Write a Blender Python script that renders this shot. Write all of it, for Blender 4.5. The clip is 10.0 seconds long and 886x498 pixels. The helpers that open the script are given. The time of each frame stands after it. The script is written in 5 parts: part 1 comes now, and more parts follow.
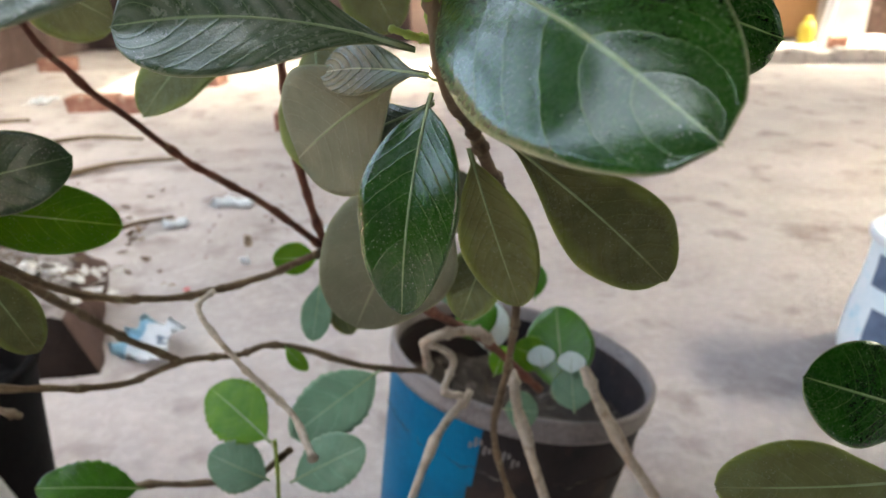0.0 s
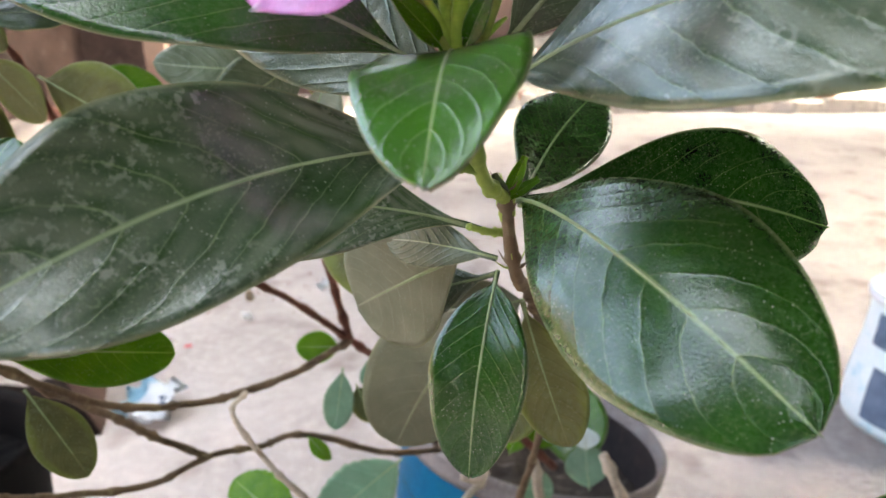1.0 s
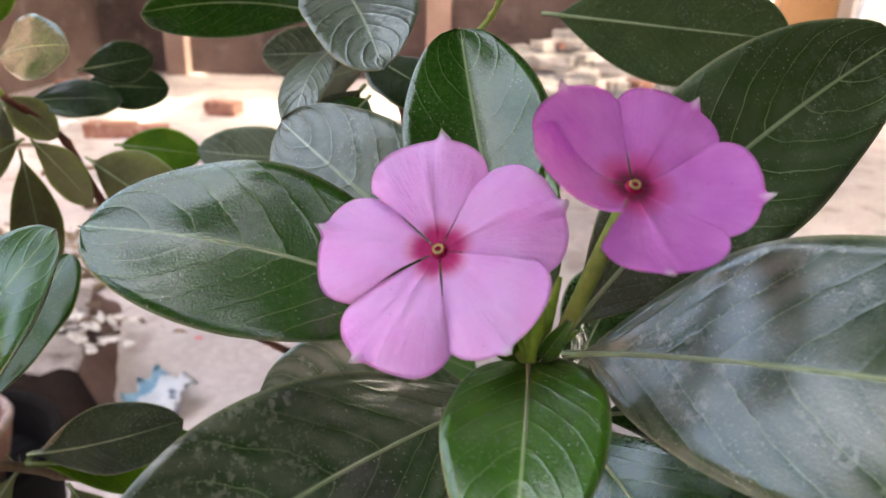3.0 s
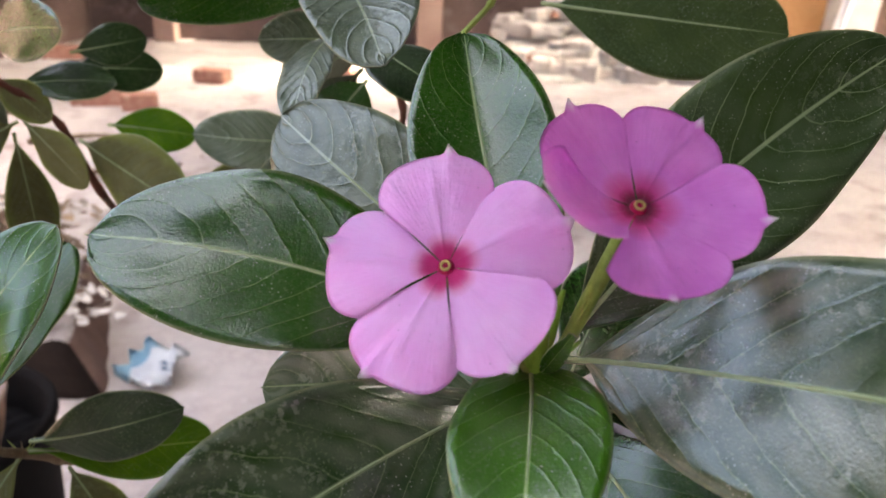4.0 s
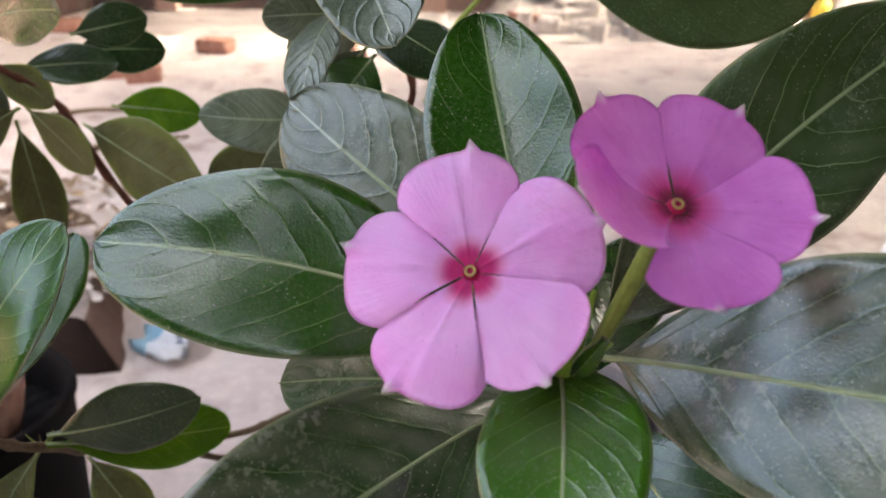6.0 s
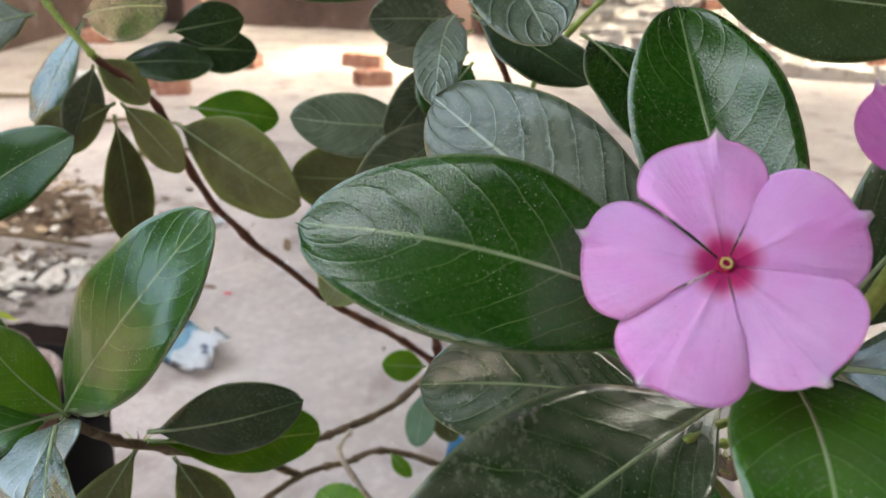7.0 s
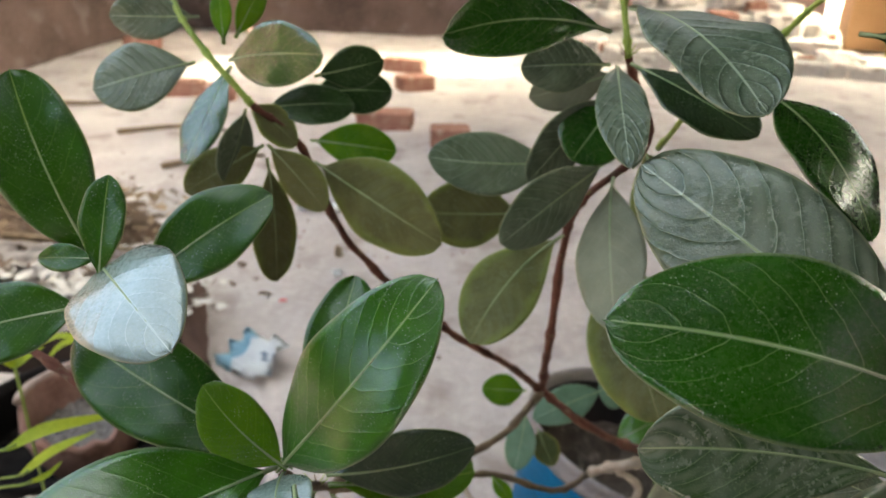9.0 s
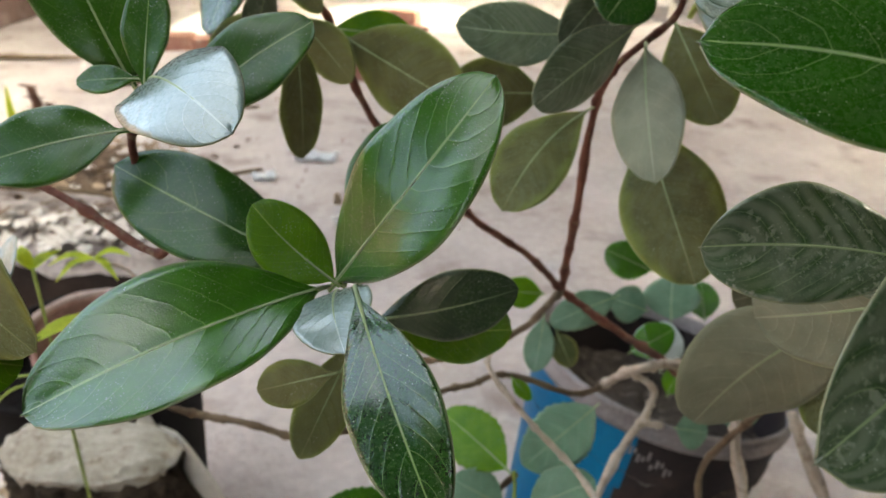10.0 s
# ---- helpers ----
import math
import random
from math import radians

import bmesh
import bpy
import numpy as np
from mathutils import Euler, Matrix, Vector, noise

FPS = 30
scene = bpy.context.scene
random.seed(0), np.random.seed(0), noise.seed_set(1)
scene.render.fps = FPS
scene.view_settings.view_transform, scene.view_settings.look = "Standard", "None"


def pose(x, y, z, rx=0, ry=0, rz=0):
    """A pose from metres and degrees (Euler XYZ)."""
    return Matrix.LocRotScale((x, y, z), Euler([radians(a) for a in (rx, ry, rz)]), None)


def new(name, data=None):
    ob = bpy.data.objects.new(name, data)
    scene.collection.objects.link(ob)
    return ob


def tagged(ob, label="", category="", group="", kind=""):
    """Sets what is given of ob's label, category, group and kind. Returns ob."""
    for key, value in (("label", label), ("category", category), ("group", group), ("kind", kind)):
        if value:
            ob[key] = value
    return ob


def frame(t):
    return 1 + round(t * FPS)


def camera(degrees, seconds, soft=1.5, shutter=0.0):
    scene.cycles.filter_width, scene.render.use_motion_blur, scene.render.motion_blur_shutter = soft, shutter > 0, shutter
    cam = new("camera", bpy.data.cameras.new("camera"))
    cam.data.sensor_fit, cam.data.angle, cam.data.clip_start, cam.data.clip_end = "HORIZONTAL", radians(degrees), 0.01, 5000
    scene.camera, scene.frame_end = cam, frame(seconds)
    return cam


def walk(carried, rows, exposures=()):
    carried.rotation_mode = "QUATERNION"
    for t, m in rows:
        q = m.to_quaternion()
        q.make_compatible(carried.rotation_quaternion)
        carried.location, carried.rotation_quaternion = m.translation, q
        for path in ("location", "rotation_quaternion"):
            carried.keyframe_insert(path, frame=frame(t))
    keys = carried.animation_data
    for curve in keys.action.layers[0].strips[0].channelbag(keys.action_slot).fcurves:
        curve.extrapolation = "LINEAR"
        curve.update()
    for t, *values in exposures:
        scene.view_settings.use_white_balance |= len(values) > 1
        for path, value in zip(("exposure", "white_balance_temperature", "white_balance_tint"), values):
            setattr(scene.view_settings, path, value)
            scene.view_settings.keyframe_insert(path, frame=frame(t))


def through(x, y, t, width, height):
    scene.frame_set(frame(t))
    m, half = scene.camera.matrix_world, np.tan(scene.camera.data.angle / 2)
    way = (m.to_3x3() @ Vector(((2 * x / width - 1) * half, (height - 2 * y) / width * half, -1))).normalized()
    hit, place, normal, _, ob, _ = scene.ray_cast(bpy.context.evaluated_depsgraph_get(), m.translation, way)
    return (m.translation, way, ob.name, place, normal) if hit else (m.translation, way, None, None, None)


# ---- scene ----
cam = camera(63.0, 10.0)
cam.data.dof.use_dof, cam.data.dof.focus_distance, cam.data.dof.aperture_fstop = True, 0.155, 25.0
PATH = [
    (0, 0.0011, -0.0034, 0.7361, 0.75, -22.62, -1.06),
    (0.5, -0.0073, -0.0018, 0.7511, 0.53, -21.06, -1.33),
    (1, -0.0163, -0.0019, 0.7700, 0.22, -19.27, -0.99),
    (1.5, -0.0180, -0.0057, 0.7863, 0.87, -18.19, -1.26),
    (2, -0.0199, 0.0023, 0.8024, 1.62, -19.74, -0.27),
    (2.5, -0.0287, 0.0068, 0.8162, 0.89, -20.73, 1.48),
    (3, -0.0281, 0.0083, 0.8234, 0.80, -20.67, 1.67),
    (4.5, -0.0320, 0.0105, 0.8320, -0.72, -24.65, 2.34),
    (5, -0.0277, 0.0134, 0.8311, -1.13, -25.48, 2.05),
    (6.5, -0.0468, 0.0184, 0.8347, 1.65, -25.86, 0.45),
    (7, -0.0679, 0.0190, 0.8260, 1.76, -24.14, 2.31),
    (7.5, -0.0747, 0.0225, 0.8298, 2.86, -24.46, 0.71),
    (8, -0.0914, 0.0272, 0.8283, 0.77, -23.19, 3.40),
    (8.5, -0.1035, 0.0309, 0.8373, 1.82, -22.62, 3.18),
    (9, -0.1162, 0.0174, 0.8423, 4.60, -24.12, 1.36),
    (9.5, -0.1368, 0.0065, 0.8308, 4.90, -26.04, 1.69),
    (10, -0.1309, 0.0019, 0.8031, 3.99, -27.15, 0.92),
]
walk(cam, [(t, pose(x, y, z, 90 + pitch, 0, yaw) @ pose(0, 0, 0, 0, 0, roll)) for t, x, y, z, yaw, pitch, roll in PATH],
     exposures=[(0.0, 4.55, 7150, -9), (0.5, 4.80, 7150, -9), (1.0, 5.00, 7250, -6), (1.5, 5.05, 7350, -4), (2.5, 4.72, 7400, 1), (3.0, 4.64, 7450, 4), (5.0, 4.60, 7450, 3), (6.5, 4.52, 7350, 1), (7.0, 4.52, 7300, -7), (7.5, 4.54, 7350, -9), (8.0, 4.50, 7400, -10), (9.0, 4.40, 7500, -10), (10.0, 4.46, 7600, -9)])

# ---- light: hazy sun from the east and open sky to the west; added unseen sheets keep the plants in shade ----
SUN_ELEVATION, SUN_TURN = 55.7, 93.0
world = bpy.data.worlds.new("sky")
scene.world = world
world.use_nodes = True
wn = world.node_tree
sky = wn.nodes.new("ShaderNodeTexSky")
sky.sky_type, sky.sun_disc = "NISHITA", False
sky.sun_elevation, sky.sun_rotation = radians(SUN_ELEVATION), radians(SUN_TURN)
sky.air_density, sky.dust_density = 0.5, 9.0
wn.links.new(sky.outputs[0], wn.nodes["Background"].inputs[0])
wn.nodes["Background"].inputs[1].default_value = 0.15
sun = new("sun", bpy.data.lights.new("sun", "SUN"))
sun.data.energy, sun.data.angle, sun.data.color = 0.62, radians(0.6), (1.0, 0.96, 0.91)
sun.matrix_world = pose(0, 0, 8, 90 - SUN_ELEVATION, 0, 180 - SUN_TURN)


# ---- materials ----
def nodes_of(name):
    mat = bpy.data.materials.new(name)
    mat.use_nodes = True
    t = mat.node_tree
    return mat, t, t.nodes["Principled BSDF"]


def node(t, kind, **values):
    n = t.nodes.new(kind)
    for key, value in values.items():
        if key in n.inputs:
            n.inputs[key].default_value = value
        else:
            setattr(n, key, value)
    return n


def math_node(t, op, a, b=None, c=None, clamp=False):
    n = t.nodes.new("ShaderNodeMath")
    n.operation, n.use_clamp = op, clamp
    for socket, value in zip(n.inputs, (a, b, c)):
        if value is None:
            continue
        if isinstance(value, (int, float)):
            socket.default_value = value
        else:
            t.links.new(value, socket)
    return n.outputs[0]


def mix(t, factor, a, b):
    n = t.nodes.new("ShaderNodeMix")
    n.data_type = "RGBA"
    for socket, value in ((n.inputs[0], factor), (n.inputs[6], a), (n.inputs[7], b)):
        if isinstance(value, (int, float)):
            socket.default_value = value
        elif isinstance(value, tuple):
            socket.default_value = (*value, 1)
        else:
            t.links.new(value, socket)
    return n.outputs[2]


def ramp(t, value, low, high):
    n = node(t, "ShaderNodeMapRange")
    t.links.new(value, n.inputs[0])
    n.inputs[1].default_value, n.inputs[2].default_value = low, high
    return n.outputs[0]


def noise_of(t, scale, detail=3.0, coords=None, rough=0.5):
    n = node(t, "ShaderNodeTexNoise", Scale=scale, Detail=detail, Roughness=rough)
    if coords is not None:
        t.links.new(coords, n.inputs["Vector"])
    return n.outputs[0]


def bump(t, p, height, strength, distance):
    n = node(t, "ShaderNodeBump", Strength=strength, Distance=distance)
    t.links.new(height, n.inputs["Height"])
    t.links.new(n.outputs[0], p.inputs["Normal"])


def object_coords(t):
    return t.nodes.new("ShaderNodeTexCoord").outputs["Object"]


def grained(name, dark, light, scale, fine, rough=0.8, depth=0.002, strength=0.6, stain=None):
    """A rough mineral, wooden or woven surface: two scales of noise in colour, the fine one as relief."""
    mat, t, p = nodes_of(name)
    co = object_coords(t)
    big, small = noise_of(t, scale, 4, co), noise_of(t, fine, 6, co, 0.65)
    col = mix(t, ramp(t, big, 0.3, 0.7), dark, light)
    col = mix(t, math_node(t, "MULTIPLY", ramp(t, small, 0.45, 0.75), 0.5), col, tuple(min(1, c * 1.25) for c in light))
    if stain:
        col = mix(t, math_node(t, "MULTIPLY", ramp(t, noise_of(t, scale * 2.3, 5, co), 0.56, 0.7), 0.7), col, stain)
    t.links.new(col, p.inputs["Base Color"])
    p.inputs["Roughness"].default_value = rough
    p.inputs["Specular IOR Level"].default_value = 0.15
    bump(t, p, math_node(t, "ADD", small, big), strength, depth)
    return mat


def leaf_material(name, dark, light, vein, rough, dust, veins=10.0, relief=0.55, edge=None, through=0.12, gloss=0.00, crease=1.0, coat=1.58, crinkle=0.16):
    """Leaf surface on UVs: x from base to tip, y across."""
    mat, t, p = nodes_of(name)
    uv = t.nodes.new("ShaderNodeUVMap").outputs[0]
    sep = t.nodes.new("ShaderNodeSeparateXYZ")
    t.links.new(uv, sep.inputs[0])
    u, v = sep.outputs[0], sep.outputs[1]
    rnd = t.nodes.new("ShaderNodeObjectInfo").outputs["Random"]
    co = object_coords(t)
    wob = noise_of(t, 160, 2, co)
    a = math_node(t, "ABSOLUTE", math_node(t, "MULTIPLY_ADD", v, 2.0, -1.0))
    lag = math_node(t, "MULTIPLY", math_node(t, "POWER", a, 1.35), 0.26)
    phase = math_node(t, "MULTIPLY", math_node(t, "SUBTRACT", u, lag), veins)
    phase = math_node(t, "ADD", phase, math_node(t, "MULTIPLY_ADD", wob, 0.34, math_node(t, "MULTIPLY", v, 0.7)))
    tri = math_node(t, "MULTIPLY", math_node(t, "ABSOLUTE", math_node(t, "SUBTRACT", math_node(t, "FRACT", phase), 0.5)), 2.0)
    line = math_node(t, "MULTIPLY", ramp(t, tri, 0.93, 0.985), ramp(t, a, 1.0, 0.75))
    mid = ramp(t, a, 0.035, 0.01)
    mottle = noise_of(t, 90, 4, co)
    fine = noise_of(t, 900, 4, co, 0.7)
    tone = math_node(t, "ADD", math_node(t, "MULTIPLY", mottle, 0.7), math_node(t, "MULTIPLY", rnd, 0.3))
    col = mix(t, ramp(t, tone, 0.3, 0.72), dark, light)
    col = mix(t, math_node(t, "MULTIPLY", ramp(t, fine, 0.55, 0.8), 0.25), col, tuple(min(1, c * 1.7) for c in light))
    if edge:
        col = mix(t, ramp(t, math_node(t, "ADD", a, math_node(t, "MULTIPLY", mottle, 0.6)), 0.95, 1.4), col, edge)
    cell = math_node(t, "MULTIPLY", ramp(t, noise_of(t, 560, 5, co, 0.6), 0.50, 0.60), ramp(t, noise_of(t, 55, 3, co), 0.44, 0.58))
    film = math_node(t, "MULTIPLY", ramp(t, tri, 0.97, 0.25), ramp(t, noise_of(t, 45, 3, co), 0.30, 0.62))
    patches = math_node(t, "MAXIMUM", cell, math_node(t, "MULTIPLY", ramp(t, noise_of(t, 130, 5, co), 0.4, 0.75), 0.6))
    dusty = math_node(t, "MULTIPLY", math_node(t, "MAXIMUM", patches, math_node(t, "MULTIPLY", film, 0.75)), dust)
    col = mix(t, dusty, col, (0.21, 0.225, 0.165))
    flecks = math_node(t, "MULTIPLY", ramp(t, noise_of(t, 1500, 2, co, 0.6), 0.56, 0.66), ramp(t, noise_of(t, 70, 4, co), 0.36, 0.62))
    col = mix(t, math_node(t, "MULTIPLY", flecks, 0.40 + 0.4 * min(dust, 0.6)), col, (0.15, 0.19, 0.10))
    grit = node(t, "ShaderNodeTexVoronoi", Scale=1000.0, Randomness=1.0)
    t.links.new(co, grit.inputs["Vector"])
    specks = math_node(t, "MULTIPLY", ramp(t, grit.outputs[0], 0.21, 0.10), ramp(t, noise_of(t, 120, 4, co), 0.46, 0.62))
    col = mix(t, math_node(t, "MULTIPLY", specks, 0.55), col, (0.42, 0.43, 0.36))
    col = mix(t, math_node(t, "MULTIPLY", math_node(t, "MULTIPLY", line, ramp(t, noise_of(t, 75, 2, co), 0.30, 0.60)), 0.20 + 0.28 * crease), col, vein)
    col = mix(t, mid, col, vein)
    col = mix(t, math_node(t, "MULTIPLY", ramp(t, a, 0.955, 0.985), 0.45), col, (0.30, 0.31, 0.17))
    t.links.new(col, p.inputs["Base Color"])
    t.links.new(math_node(t, "ADD", math_node(t, "MULTIPLY_ADD", fine, 0.22, rough - 0.08), math_node(t, "MULTIPLY", dusty, 0.35)), p.inputs["Roughness"])
    p.inputs["IOR"].default_value = 1.5
    p.inputs["Specular IOR Level"].default_value = 0.15
    p.inputs["Coat Weight"].default_value = gloss
    p.inputs["Coat Roughness"].default_value = 0.18
    p.inputs["Coat IOR"].default_value = coat
    height = math_node(t, "ADD", math_node(t, "MULTIPLY", math_node(t, "POWER", tri, 6.0), -0.26 * crease), math_node(t, "MULTIPLY", fine, 0.16))
    height = math_node(t, "ADD", height, math_node(t, "MULTIPLY", noise_of(t, 300, 3, co), crinkle))
    web = node(t, "ShaderNodeTexVoronoi", Scale=1300.0, feature="DISTANCE_TO_EDGE")
    t.links.new(co, web.inputs["Vector"])
    height = math_node(t, "ADD", height, math_node(t, "MULTIPLY", ramp(t, web.outputs[0], 0.0, 0.22), 0.06))
    bump(t, p, height, relief, 0.0006)
    soft = node(t, "ShaderNodeBump", Strength=0.55 * relief, Distance=0.0006)
    t.links.new(height, soft.inputs["Height"])
    t.links.new(soft.outputs[0], p.inputs["Coat Normal"])
    glow = node(t, "ShaderNodeBsdfTranslucent")
    t.links.new(col, glow.inputs[0])
    both = node(t, "ShaderNodeMixShader", Fac=through)
    t.links.new(p.outputs[0], both.inputs[1])
    t.links.new(glow.outputs[0], both.inputs[2])
    t.links.new(both.outputs[0], t.nodes["Material Output"].inputs[0])
    return mat


UNDER = leaf_material("leaf_underside", (0.140, 0.138, 0.088), (0.235, 0.230, 0.155), (0.31, 0.30, 0.21), 0.6, 0.2, relief=0.8)
UNDER_OLIVE = leaf_material("leaf_underside_olive", (0.075, 0.077, 0.022), (0.150, 0.147, 0.050), (0.20, 0.19, 0.09), 0.6, 0.25, relief=0.8, edge=(0.17, 0.20, 0.03))
UNDER_YELLOW = leaf_material("leaf_underside_yellow", (0.060, 0.068, 0.024), (0.125, 0.118, 0.040), (0.2, 0.2, 0.09), 0.55, 0.15, edge=(0.19, 0.165, 0.012))
UNDER_DARK = leaf_material("leaf_underside_dark", (0.03, 0.05, 0.012), (0.055, 0.085, 0.02), (0.10, 0.13, 0.05), 0.5, 0.05)
LEAF = {
    "glossy": (leaf_material("leaf_glossy_green", (0.008, 0.041, 0.002), (0.021, 0.082, 0.004), (0.22, 0.30, 0.12), 0.24, 0.03, gloss=1.0), UNDER),
    "glossydark": (leaf_material("leaf_dark_green", (0.008, 0.026, 0.003), (0.020, 0.050, 0.008), (0.11, 0.16, 0.07), 0.34, 0.10, gloss=0.5), UNDER_DARK),
    "dusty": (leaf_material("leaf_water_stained", (0.009, 0.034, 0.003), (0.023, 0.066, 0.007), (0.24, 0.30, 0.15), 0.27, 0.85, gloss=0.9, coat=1.68), UNDER),
    "grey": (leaf_material("leaf_dusty_grey_green", (0.044, 0.066, 0.032), (0.100, 0.135, 0.070), (0.34, 0.38, 0.27), 0.28, 0.7, relief=1.0, gloss=0.7, crease=1.8, crinkle=0.9), UNDER),
    # Pale waxy bloom, its base colour lightened further to carry sky sheen.
    "waxy": (leaf_material("leaf_waxy_grey_green_sheen", (0.17, 0.225, 0.20), (0.26, 0.325, 0.295), (0.42, 0.48, 0.43), 0.24, 0.08, relief=0.6, gloss=1.0, coat=1.9), UNDER),
    "olive": (leaf_material("leaf_olive", (0.047, 0.060, 0.022), (0.088, 0.105, 0.040), (0.24, 0.26, 0.12), 0.45, 0.25, gloss=0.14), UNDER_OLIVE),
    "young": (leaf_material("leaf_young_green", (0.062, 0.165, 0.001), (0.135, 0.265, 0.004), (0.26, 0.38, 0.06), 0.40, 0.02, through=0.3, gloss=0.08), UNDER),
    "fresh": (leaf_material("leaf_fresh_green", (0.022, 0.092, 0.002), (0.055, 0.172, 0.006), (0.26, 0.37, 0.12), 0.28, 0.04, through=0.2, gloss=1.0), UNDER),
    "satin": (leaf_material("leaf_satin_green", (0.022, 0.046, 0.008), (0.046, 0.082, 0.018), (0.27, 0.33, 0.18), 0.30, 0.30, gloss=0.8, crease=1.3), UNDER),
    "lush": (leaf_material("leaf_lush_green", (0.013, 0.058, 0.001), (0.034, 0.105, 0.003), (0.17, 0.25, 0.06), 0.30, 0.02, veins=7.5, relief=0.35, through=0.2, gloss=0.42, crease=0.35, coat=1.5), UNDER_OLIVE),
    "yellow": (leaf_material("leaf_yellowing", (0.050, 0.062, 0.014), (0.105, 0.105, 0.028), (0.20, 0.20, 0.08), 0.4, 0.2, edge=(0.17, 0.155, 0.014)), UNDER_YELLOW),
    "jade": (leaf_material("leaf_jade_green", (0.09, 0.17, 0.10), (0.16, 0.27, 0.17), (0.3, 0.4, 0.28), 0.35, 0.3, veins=5.0, gloss=0.29), UNDER),
    "pale": (leaf_material("leaf_pale_silver", (0.50, 0.58, 0.54), (0.64, 0.71, 0.67), (0.55, 0.62, 0.55), 0.45, 0.3, veins=5.0), UNDER),
}
BARK = {
    "stem": grained("stem_bark", (0.06, 0.038, 0.022), (0.15, 0.105, 0.065), 60, 500, 0.7, 0.0006, 1.0, stain=(0.22, 0.18, 0.11)),
    "red": grained("red_brown_bark", (0.060, 0.020, 0.014), (0.150, 0.055, 0.036), 90, 420, 0.65, 0.0008, 1.0, stain=(0.20, 0.14, 0.09)),
    "pale": grained("pale_dry_bark", (0.26, 0.205, 0.155), (0.42, 0.35, 0.28), 50, 400, 0.8, 0.0006, 1.0, stain=(0.16, 0.11, 0.07)),
    "green": grained("green_stem", (0.15, 0.20, 0.035), (0.28, 0.34, 0.08), 80, 600, 0.5, 0.0003, 0.5),
}
MIDRIB = grained("midrib_pale_green", (0.19, 0.24, 0.11), (0.28, 0.33, 0.18), 90, 700, 0.5, 0.0003, 0.4)


# ---- builders ----
def part(name, bm, material, parent, label="", local=False):
    """One mesh under a thing or a part; built in the world's place, or about the thing's base if local."""
    mesh = bpy.data.meshes.new(name)
    for face in bm.faces:
        face.smooth = True
    bm.to_mesh(mesh)
    bm.free()
    for m in material if isinstance(material, (list, tuple)) else [material]:
        mesh.materials.append(m)
    ob = new(name, mesh)
    ob.parent = parent
    if parent is not None and parent.type == "EMPTY" and not local:
        ob.matrix_parent_inverse = Matrix.Translation(-parent.location)
    if label:
        tagged(ob, label)
    return ob


def thing(name, label, category, group="", kind="", at=(0, 0, 0)):
    ob = new(name)
    ob.location = at
    ob.empty_display_size = 0.02
    return tagged(ob, label, category, group, kind)


def glide(points, steps):
    """Points along a smooth line through the given ones."""
    pts = [Vector(p) for p in points]
    if len(pts) == 2:
        return [pts[0].lerp(pts[1], i / steps) for i in range(steps + 1)]
    ends = [2 * pts[0] - pts[1], *pts, 2 * pts[-1] - pts[-2]]
    line = []
    for i in range(1, len(ends) - 2):
        p0, p1, p2, p3 = ends[i - 1 : i + 3]
        for k in range(steps):
            s = k / steps
            line.append(0.5 * (2 * p1 + (p2 - p0) * s + (2 * p0 - 5 * p1 + 4 * p2 - p3) * s * s + (3 * p1 - p0 - 3 * p2 + p3) * s**3))
    return line + [pts[-1]]


def tube(bm, line, radius, sides=8, caps=True):
    """A tube along a line; radius(s) for s from 0 to 1."""
    rings, side = [], None
    for i, p in enumerate(line):
        ahead = (line[min(i + 1, len(line) - 1)] - line[max(i - 1, 0)]).normalized()
        side = ahead.orthogonal().normalized() if side is None else (side - ahead * side.dot(ahead)).normalized()
        up = ahead.cross(side)
        r = radius(i / (len(line) - 1))
        rings.append([bm.verts.new(p + r * (math.cos(a) * side + math.sin(a) * up)) for a in (2 * math.pi * k / sides for k in range(sides))])
    for a, b in zip(rings, rings[1:]):
        for k in range(sides):
            bm.faces.new((a[k], a[(k + 1) % sides], b[(k + 1) % sides], b[k]))
    if caps:
        bm.faces.new(rings[0][::-1])
        bm.faces.new(rings[-1])


def lathe(bm, profile, sides=40, wobble=0.0, slot=0):
    """A turned body round z from (radius, height) pairs."""
    rings = []
    for r, z in profile:
        rings.append([bm.verts.new((r * (1 + wobble * noise.noise((math.cos(a), math.sin(a), z * 6))) * math.cos(a), r * math.sin(a), z)) for a in (2 * math.pi * k / sides for k in range(sides))])
    for a, b in zip(rings, rings[1:]):
        for k in range(sides):
            f = bm.faces.new((a[k], a[(k + 1) % sides], b[(k + 1) % sides], b[k]))
            f.material_index = slot
    return rings


def stem(plant, points, r0, r1, bark):
    """A woody shoot with swollen nodes."""
    line = [p + 0.35 * r0 * noise.noise_vector(p * 60) for p in glide(points, 12)]
    bm = bmesh.new()
    tube(bm, line, lambda s: (r0 + (r1 - r0) * s) * (0.82 + 0.38 * max(0.0, noise.noise((s * len(line) * 0.55, r0 * 999, 0))) + 0.45 * max(0.0, math.sin(s * len(line) * 0.8)) ** 10 + 0.08 * noise.noise((s * 60, r0 * 999, 5))), 9)
    if plant is None:
        return tagged(part("plant_stake", bm, BARK[bark], None), "pale dry stick pushed into the bucket as a plant stake", "stick", "sticks in the bucket")
    return part("stem", bm, BARK[bark], plant)


